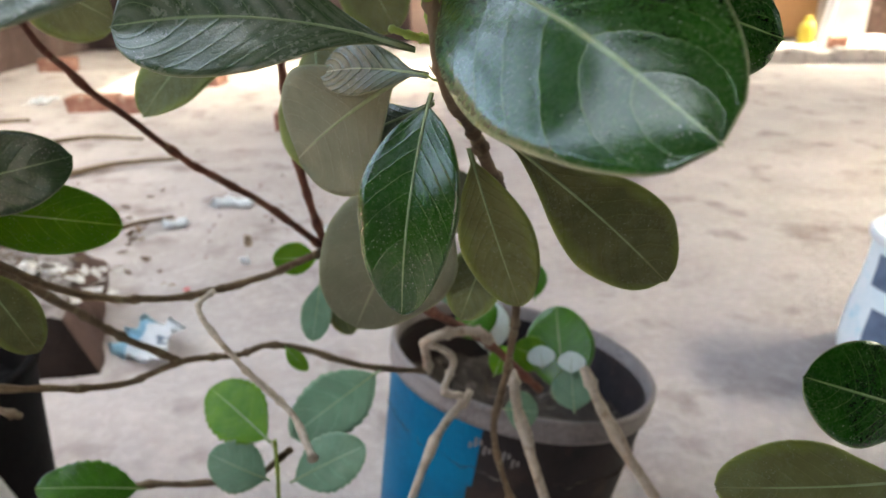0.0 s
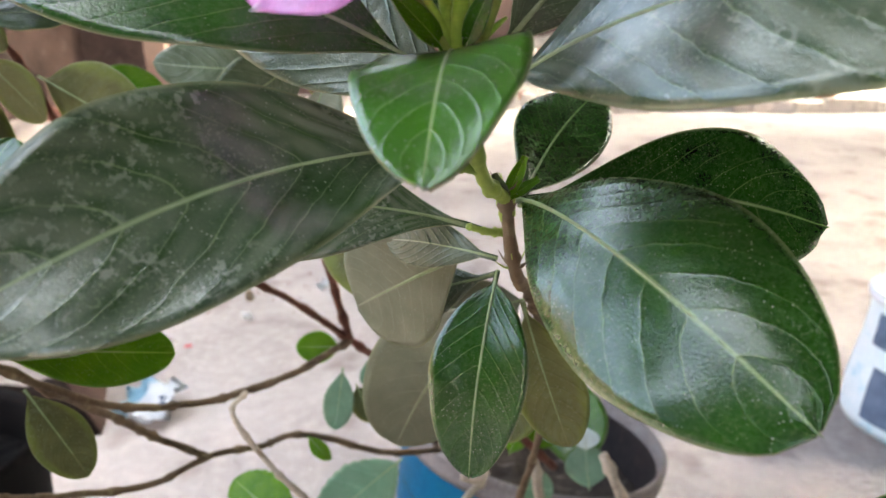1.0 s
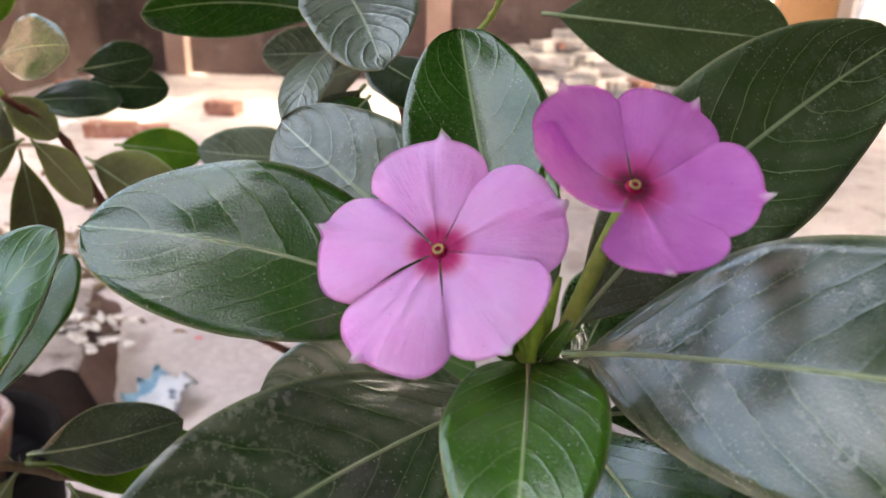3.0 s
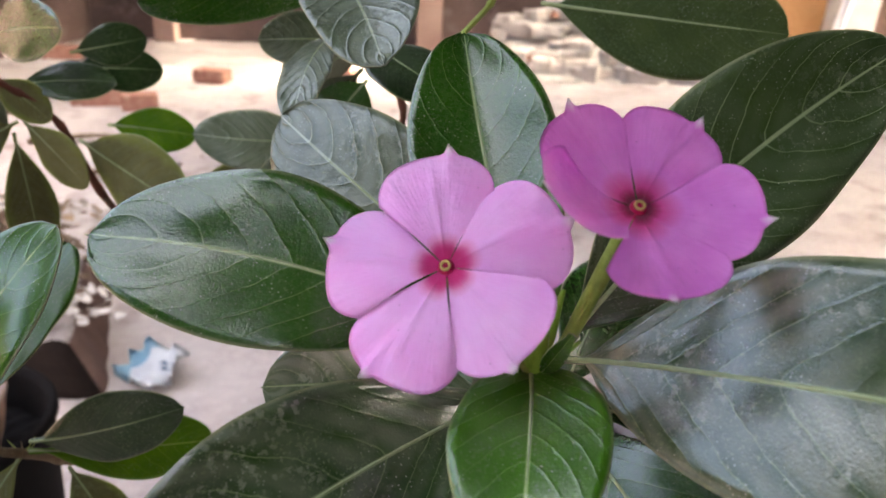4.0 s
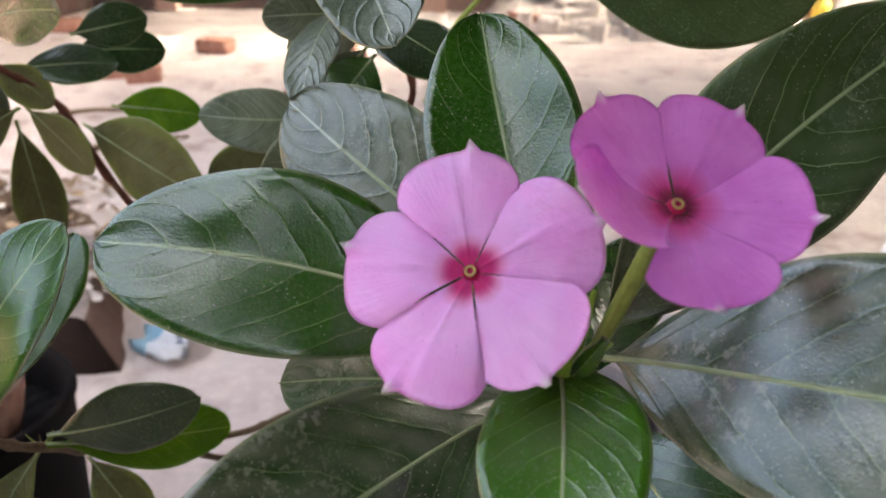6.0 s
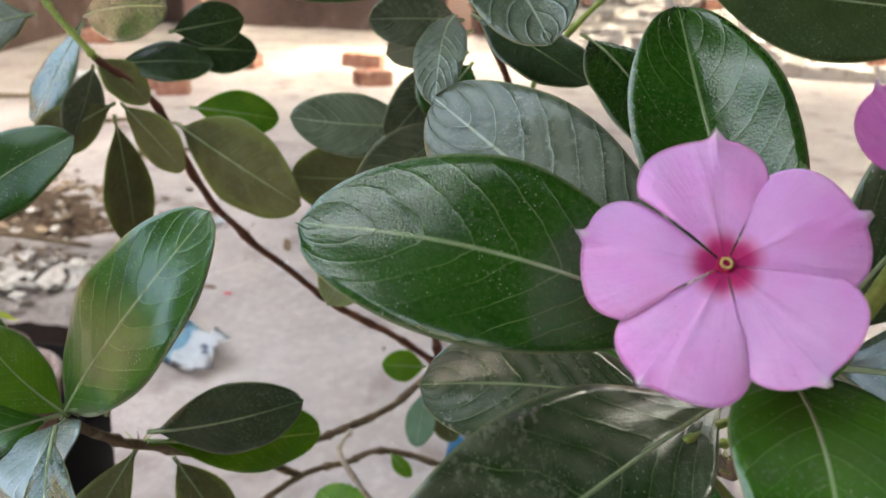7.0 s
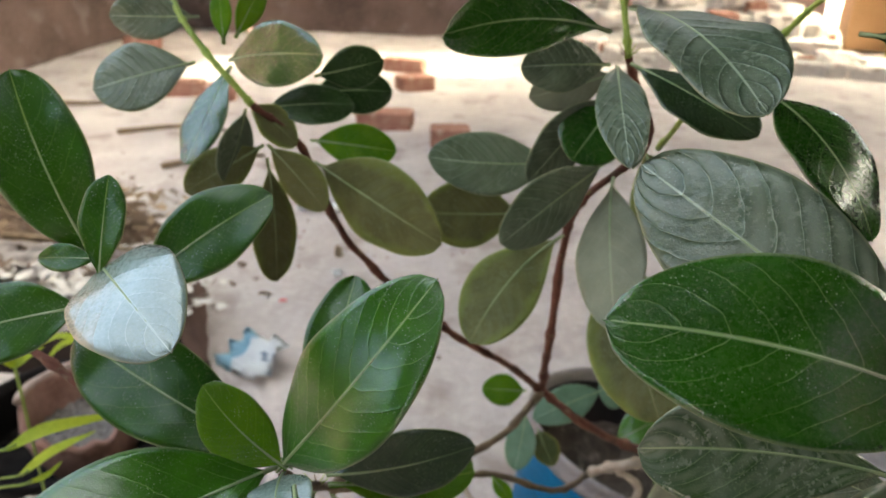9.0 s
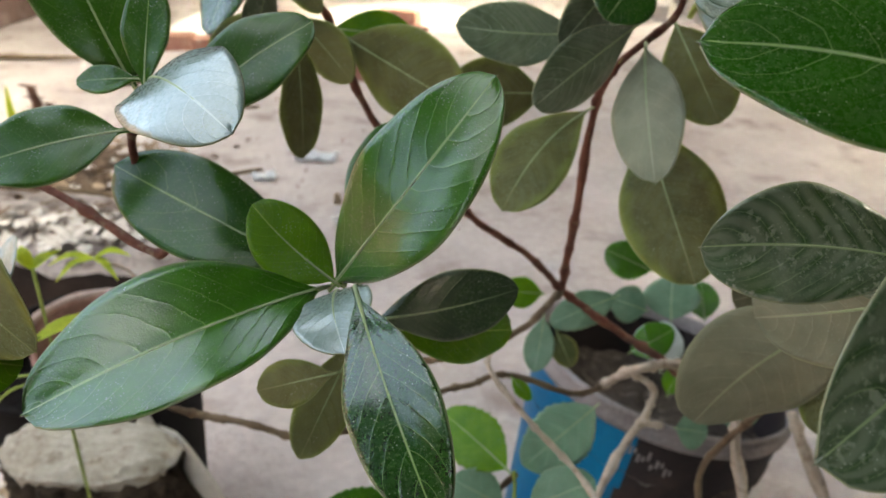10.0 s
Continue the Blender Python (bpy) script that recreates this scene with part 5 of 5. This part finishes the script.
bm = bmesh.new()
profile = ((0.040, 0.0, 0), (0.044, 0.004, 0), (0.058, 0.5, 1), (0.066, 0.93, 1), (0.0655, 1.0, 1), (0.0585, 1.0, 1), (0.0575, 0.92, 1), (0.052, 0.5, 1), (0.038, 0.01, 0))
rings = []
for radius, z, scaled in profile:
    rings.append([])
    for k in range(SIDES):
        a = 2 * math.pi * k / SIDES
        r = radius * (1 + 0.02 * noise.noise((math.cos(a) * 1.5, math.sin(a) * 1.5, z)))
        rings[-1].append(bm.verts.new((r * math.cos(a), r * math.sin(a), z * rim_height(a)[0] if scaled else z)))
for a, b in zip(rings, rings[1:]):
    for k in range(SIDES):
        bm.faces.new((a[k], a[(k + 1) % SIDES], b[(k + 1) % SIDES], b[k]))
bm.faces.new(rings[0][::-1])
bm.faces.new(rings[-1])
part("body", bm, CLAY, clay_pot, local=True)
bm = bmesh.new()
arc = [radians(d) for d in range(-22, 204, 4)]
tube(bm, [Vector((0.0635 * math.cos(a), 0.0635 * math.sin(a), 0.094 + 0.0015 * noise.noise((a * 2, 0, 5)))) for a in arc], lambda s: 0.0052 * (1 + 0.15 * noise.noise((s * 30, 0, 2))), 9)
part("rim", bm, CLAY_RIM, clay_pot, "pale worn rim broken off in front", local=True)
bm = bmesh.new()
lathe(bm, [(0.0530, 0.050), (0.043, 0.057), (0.03, 0.052), (0.015, 0.058), (0.001, 0.054)], 48, 0.05)
bmesh.ops.subdivide_edges(bm, edges=bm.edges[:], cuts=2, use_grid_fill=True)
for v in bm.verts:
    v.co.z += 0.006 * noise.noise(v.co * 60) + 0.005 * noise.noise(v.co * 160) + 0.003 * noise.noise(v.co * 330)
part("soil", bm, GREY_SOIL, clay_pot, "dry cracked grey soil", local=True)


def blade(root, mid, tip, width, name, material, parent, label=""):
    bm = bmesh.new()
    line = glide([root, mid, tip], 6)
    rows = []
    for i, p in enumerate(line):
        ahead = (line[min(i + 1, len(line) - 1)] - line[max(i - 1, 0)]).normalized()
        side = ahead.cross(Vector((0, -0.5, 0.8))).normalized()
        w = width * math.sin(math.pi * (0.12 + 0.86 * i / (len(line) - 1)))
        rows.append([bm.verts.new(p + side * w), bm.verts.new(p + Vector((0, 0, -0.25 * w))), bm.verts.new(p - side * w)])
    for a, b in zip(rows, rows[1:]):
        for k in (0, 1):
            bm.faces.new((a[k], a[k + 1], b[k + 1], b[k]))
    bmesh.ops.solidify(bm, geom=bm.faces[:], thickness=0.0004)
    return part(name, bm, material, parent, label)


sprout = thing("grass_tuft", "yellow-green grass blades arching over the clay pot", "grass", at=(-0.45, 0.37, 0))
for low, mid, tip, w in (((-0.3797, 0.3150, 0.5725), (-0.3591, 0.3233, 0.5821), (-0.3283, 0.3512, 0.5750), 0.0042), ((-0.3874, 0.3283, 0.5415), (-0.3762, 0.3424, 0.5482), (-0.3564, 0.3591, 0.5524), 0.0034), ((-0.3839, 0.3267, 0.5368), (-0.3754, 0.3342, 0.5380), (-0.3698, 0.3419, 0.5424), 0.0020)):
    blade(low, mid, tip, w, "blade", BLADE, sprout)
    bm = bmesh.new()
    tube(bm, glide([(-0.47 + 8 * w, 0.40, 0.0), (low[0] - 0.10, low[1] + 0.01, low[2] * 0.75), (low[0] - 0.04, low[1], low[2] - 0.022), low, Vector(low).lerp(Vector(mid), 0.25)], 8), lambda s: 0.0011 - 0.0004 * s, 6)
    part("stalk", bm, BARK["green"], sprout)
seedling = thing("seedling", "thin yellow-green seedling in the clay pot", "seedling", at=(POT2[0], POT2[1] + 0.02, 0.331))
crown = Vector((-0.4703, 0.5298, 0.5068))
bm = bmesh.new()
tube(bm, glide([(POT2[0] - 0.002, POT2[1] + 0.022, 0.331), (crown.x + 0.004, crown.y + 0.05, crown.z - 0.05), crown], 6), lambda s: 0.0014, 6)
part("stem", bm, BARK["pale"], seedling)
for dx, dy, dz in ((-0.036, -0.01, -0.004), (0.034, 0.0, 0.004), (0.024, -0.01, -0.016), (-0.026, -0.02, -0.014)):
    blade(crown, crown + Vector((dx * 0.5, dy * 0.5, 0.007 + dz * 0.5)), crown + Vector((dx, dy, dz)), 0.0030, "leaf", BLADE, seedling)
fork = Vector((-0.4110, 0.3738, 0.5852))
weed = thing("weed_sprout", "bright yellow-green forked sprout beside the black bucket shape", "sprout", at=(fork.x - 0.05, fork.y + 0.05, 0))
bm = bmesh.new()
tube(bm, glide([(fork.x - 0.05, fork.y + 0.05, 0), (fork.x - 0.03, fork.y + 0.03, fork.z * 0.5), fork], 8), lambda s: 0.0016 - 0.0006 * s, 7)
part("stem", bm, BARK["green"], weed)
for tip, w in (((-0.4174, 0.3774, 0.5983), 0.0045), ((-0.4041, 0.3943, 0.5877), 0.0040)):
    blade(fork, fork.lerp(Vector(tip), 0.5) + Vector((0, -0.003, 0.003)), tip, w, "leaf", BLADE, weed)

# ---- heap of soil and litter with an old stump ----
bm = bmesh.new()
n = 44
hs = [[bm.verts.new((HEAP[0] + (i / n - 0.5) * 1.0, HEAP[1] + (j / n - 0.5) * 0.7, ground_z(HEAP[0] + (i / n - 0.5) * 1.0, HEAP[1] + (j / n - 0.5) * 0.7) - 0.01 + max(0.0, 0.8 + 0.5 * noise.noise((i * 0.16, j * 0.16, 4)) + 0.15 * noise.noise((i * 0.6, j * 0.6, 6)) - ((i / n - 0.5) * 2) ** 2 - ((j / n - 0.5) * 2) ** 2) * (0.10 + 0.05 * noise.noise((i * 0.3, j * 0.3, 9)) + 0.04 * noise.noise((i * 0.9, j * 0.9, 2))))) for j in range(n + 1)] for i in range(n + 1)]
for i in range(n):
    for j in range(n):
        bm.faces.new((hs[i][j], hs[i + 1][j], hs[i + 1][j + 1], hs[i][j + 1]))
tagged(part("soil_heap", bm, HUMUS, None), "dark heap of soil and leaf litter on the ground", "soil", kind="stuff")
r = random.Random(12)
bm = bmesh.new()
for _ in range(150):
    dx, dy = r.gauss(0, 0.26), r.gauss(0, 0.17)
    z = ground_z(HEAP[0] + dx, HEAP[1] + dy) + max(0.0, 1 - (dx / 0.5) ** 2 - (dy / 0.35) ** 2) * 0.11 + 0.008
    m = Matrix.LocRotScale((HEAP[0] + dx, HEAP[1] + dy, z), Euler((r.uniform(-0.8, 0.8), r.uniform(-0.8, 0.8), r.random() * 6)), (r.uniform(0.008, 0.03), r.uniform(0.005, 0.014), 1))
    vs = [bm.verts.new(m @ Vector(q)) for q in ((-1, 0, 0), (-0.3, 0.9, 0.004), (0.6, 0.7, 0.008), (1, 0, 0), (0.5, -0.8, 0.006), (-0.4, -0.8, 0.002))]
    bm.faces.new(vs)
bmesh.ops.solidify(bm, geom=bm.faces[:], thickness=0.0008)
tagged(part("leaf_litter", bm, DRY, None), "dry brown leaf bits on the soil heap", "leaf litter", kind="stuff")
sx, sy = STUMP
stump = thing("plant_stump", "short thorny brown double stump standing in the soil heap", "stump", at=(sx, sy, 0.04))
for dx, top, thick in ((0.0, 0.26, 0.016), (0.045, 0.21, 0.013)):
    bm = bmesh.new()
    line = glide([(sx + dx, sy, 0.03), (sx + dx + 0.010, sy, 0.6 * top), (sx + dx - 0.004, sy, top)], 9)
    tube(bm, line, lambda s: thick * (1 - 0.45 * s) * (1 + 0.3 * abs(math.sin(s * 25))), 10)
    for k, p in enumerate(line[2:]):
        a = k * 2.2
        out = Vector((math.cos(a), math.sin(a), 0.25))
        tube(bm, [p, p + out * 0.018, p + out * 0.030], lambda s: 0.0045 * (1 - 0.85 * s), 5)
    part("stalk", bm, THORNY, stump)
for root, mid, tip, w in (((-0.045, -0.03, 0.08), (-0.06, -0.03, 0.18), (-0.055, -0.03, 0.27), 0.013), ((-0.06, -0.05, 0.05), (-0.085, -0.05, 0.11), (-0.07, -0.05, 0.165), 0.020)):
    blade((sx + root[0], sy + root[1], root[2]), (sx + mid[0], sy + mid[1], mid[2]), (sx + tip[0], sy + tip[1], tip[2]), w, "sprout", BLADE, stump, "yellow-green sprout")

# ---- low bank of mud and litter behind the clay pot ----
# Dark soil, coloured near-black to put the front face in shade.
BANK_SHADE = grained("mud_in_painted_shade", (0.009, 0.006, 0.005), (0.024, 0.015, 0.012), 12, 140, 0.95, 0.006, 0.9)
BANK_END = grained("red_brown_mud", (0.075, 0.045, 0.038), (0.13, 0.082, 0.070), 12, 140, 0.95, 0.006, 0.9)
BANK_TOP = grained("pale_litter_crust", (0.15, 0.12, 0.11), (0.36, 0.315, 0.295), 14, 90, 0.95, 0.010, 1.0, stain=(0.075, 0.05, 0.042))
bm = bmesh.new()
n, m = 60, 34
bank = []
for i in range(n + 1):
    f = min(1.0, i / (n - 1))
    x = -1.75 + 1.03 * f
    bank.append([])
    for j in range(m + 1):
        g = max(0.0, (j - 1) / (m - 1))
        back = x - 0.22 * g * f
        y = 1.175 + 0.55 * g + 0.018 * noise.noise((x * 9, 0, 3)) * (1 - g)
        top = (0.118 + 0.02 * noise.noise((x * 7, y * 7, 5)) + 0.012 * noise.noise((x * 22, y * 22, 8))) * min(1.0, (1 - g) * 3.0)
        if j == 0 or i == n:
            top = 0.0
        bank[-1].append(bm.verts.new((back + (0.050 if i == n else 0) + 0.016 * noise.noise((y * 11, 1, 3)) * f, y - (0.012 if j == 0 else 0), top + ground_z(x, y) - 0.004)))
for i in range(n):
    for j in range(m):
        f = bm.faces.new((bank[i][j], bank[i + 1][j], bank[i + 1][j + 1], bank[i][j + 1]))
        # The front row takes the shade-dark mud, the end row the red-brown.
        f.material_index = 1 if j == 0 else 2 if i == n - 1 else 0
tagged(part("litter_bank", bm, (BANK_TOP, BANK_SHADE, BANK_END), None), "low mud bank topped with pale dry litter, its front coloured dark as shade", "soil", kind="stuff")

# ---- pale litter behind the clay pot ----
def flakes(name, count, material, centre, spread, height, size, label, seed, base=0.0):
    """Dry flat bits strewn over a low mound."""
    r = random.Random(seed)
    bm = bmesh.new()
    for _ in range(count):
        dx, dy = r.gauss(0, spread[0]), r.gauss(0, spread[1])
        x, y = centre[0] + dx, centre[1] + dy
        z = ground_z(x, y) + base + max(0.0, 1 - (dx / (2 * spread[0])) ** 2 - (dy / (2 * spread[1])) ** 2) * height * r.uniform(0.5, 1) + 0.006
        k = size * r.uniform(0.35, 1.3)
        m = Matrix.LocRotScale((x, y, z), Euler((r.uniform(-0.5, 0.5), r.uniform(-0.5, 0.5), r.random() * 6)), (k, k * r.uniform(0.3, 0.8), k))
        curl = r.uniform(-0.3, 0.5)
        ring = [bm.verts.new(m @ Vector((math.cos(a) * r.uniform(0.7, 1.1), math.sin(a) * r.uniform(0.7, 1.1), curl * math.cos(a) ** 2))) for a in (0.1, 1.0, 2.0, 3.1, 4.2, 5.3)]
        hub = bm.verts.new(m @ Vector((0, 0, 0)))
        for a, b in zip(ring, ring[1:] + ring[:1]):
            bm.faces.new((a, b, hub))
    return tagged(part(name, bm, material, None), label, "litter", kind="stuff")


PALE_FLAKE = grained("pale_dry_flake", (0.36, 0.31, 0.28), (0.56, 0.52, 0.48), 30, 300, 0.9, 0.002, 0.8, stain=(0.22, 0.17, 0.14))
flakes("heap_litter", 420, HUMUS, HEAP, (0.28, 0.20), 0.12, 0.018, "dark brown leaf and bark chips strewn over the soil heap", 24)
flakes("pale_chips", 150, PALE_FLAKE, HEAP, (0.28, 0.20), 0.13, 0.015, "pale dry chips strewn over the soil heap", 25)
flakes("heap_leaves", 120, DRY, HEAP, (0.24, 0.16), 0.12, 0.020, "dry brown leaves and bark strewn over the soil heap", 20)
flakes("pale_litter", 150, PALE_FLAKE, (-1.02, 1.34), (0.14, 0.06), 0.03, 0.028, "pale dry leaf and paper flakes on the litter bank", 21, 0.105)
flakes("dark_litter", 120, HUMUS, (-1.10, 1.38), (0.18, 0.07), 0.03, 0.020, "dark dry leaf bits on the litter bank", 22, 0.105)
flakes("root_litter", 70, DRY, (LITTER[0] - 0.14, LITTER[1] - 0.20), (0.07, 0.06), 0.02, 0.014, "dry bits of root and leaf before the clay pot", 23)
bm = bmesh.new()
r = random.Random(31)
for _ in range(16):
    x, y = LITTER[0] - 0.13 + r.gauss(0, 0.06), LITTER[1] - 0.19 + r.gauss(0, 0.05)
    a, k = r.random() * 6.3, r.uniform(0.03, 0.08)
    tube(bm, glide([Vector((x + k * math.cos(a + t) * f, y + k * math.sin(a + t) * f, ground_z(x, y) + 0.006 + h)) for f, t, h in ((-1, 0, 0.0), (0, 0.6, 0.02 * r.random()), (1, 0.3, 0.004))], 5), lambda s: 0.0016 * (1 - 0.6 * s), 6)
tagged(part("dry_roots", bm, PALE_FLAKE, None), "tangle of thin pale dry roots before the clay pot", "roots", kind="stuff")
twig([(-1.30, 1.52, 0.12), (-1.10, 1.50, 0.13), (-0.92, 1.49, 0.12)], 0.009, "pale dry stick lying on the litter bank")
dry_sheet = thing("dry_leaf", "large pale papery dry leaf leaning beside the bleached log", "dry leaf", at=(-0.33, 0.50, 0))
LEAF["papery"] = (leaf_material("leaf_papery", (0.58, 0.53, 0.48), (0.74, 0.69, 0.64), (0.6, 0.55, 0.5), 0.7, 0.1, relief=1.0, through=0.12),) * 2
leaf(dry_sheet, (-0.335, 0.495, 0.012), (-0.424, 0.500, 0.350), (0.10, -0.85, 0.5), 0.085, "papery", bend=0.05, fold=0.25, peak=0.6, sway=-0.03)

# ---- bleached log end ----
lg = thing("log", "upright bleached log piece with dark rotten bark below its top", "log", at=(LOG[0], LOG[1], 0))
for name, mat, z0, z1, grow, wild, label in (("rotten_bark", ROT, 0.0, 0.338, 1.03, 1.0, "dark crumbling bark"), ("bleached_top", PALE_WOOD, 0.330, 0.352, 1.0, 0.22, "cream bleached wood")):
    bm = bmesh.new()
    lathe(bm, [(0.001, z0), (0.09 * grow, z0), (0.094 * grow, z0 + 0.008), (0.095 * grow, z0 + (z1 - z0) * 0.5), (0.093 * grow, z1 - 0.012), (0.082 * grow, z1 - 0.004), (0.065, z1), (0.045, z1 + 0.002), (0.025, z1), (0.001, z1)], 80)
    bmesh.ops.subdivide_edges(bm, edges=bm.edges[:], cuts=2, use_grid_fill=True)
    for v in bm.verts:
        ragged = 0.022 * noise.noise((v.co.x * 30, v.co.y * 30, 7)) + 0.012 * noise.noise((v.co.x * 90, v.co.y * 90, 3))
        v.co.x *= 0.88
        v.co.y *= 0.45
        low = name == "bleached_top" and v.co.z < 0.336
        v.co += Vector((v.co.x, v.co.y, 0)) * wild * (0.2 * noise.noise(v.co * 22) + 0.2 * noise.noise(v.co * 60) + 0.14 * noise.noise(v.co * 140))
        v.co.z += ragged if low else (0.008 * noise.noise(v.co * 20) + 0.0035 * noise.noise((v.co.x * 40, v.co.y * 160, 2)) + 0.002 * noise.noise(v.co * 160) if v.co.z > 0.27 else 0)
    part(name, bm, mat, lg, label, local=True)

# ---- things against the back wall ----
for k, (x, w) in enumerate(((-2.35, 0.16), (-0.2, 0.2), (-3.6, 0.18))):
    bm = bmesh.new()
    box(bm, x - w / 2, x + w / 2, 6.05, 6.19, 0, 2.5)
    ob = part("timber_post", bm, BOARD, None)
    for f in ob.data.polygons:
        f.use_smooth = False
    tagged(ob, "weathered pinkish timber post against the mud wall", "post", "posts at the back wall")
bm = bmesh.new()
box(bm, 3.02, 3.32, 6.0, 6.25, 0, 2.6)
ob = part("concrete_post", bm, GREY_POST, None)
for f in ob.data.polygons:
    f.use_smooth = False
tagged(ob, "square grey concrete post at the yard's back corner", "post")
bm = bmesh.new()
box(bm, 3.36, 7.0, 6.2, 6.4, 0, 2.6)
ob = tagged(part("wall_north_corner", bm, MUD, None), "red-brown wall beside the concrete post", "wall", kind="structure")
bm = bmesh.new()
tube(bm, [Vector((2.62, 5.3, 0)), Vector((2.72, 5.32, 0.6)), Vector((2.86, 5.35, 1.3))], lambda s: 0.035, 14)
tagged(part("pipe", bm, PAPER, None), "sunlit white plastic pipe leaning at the back", "pipe")
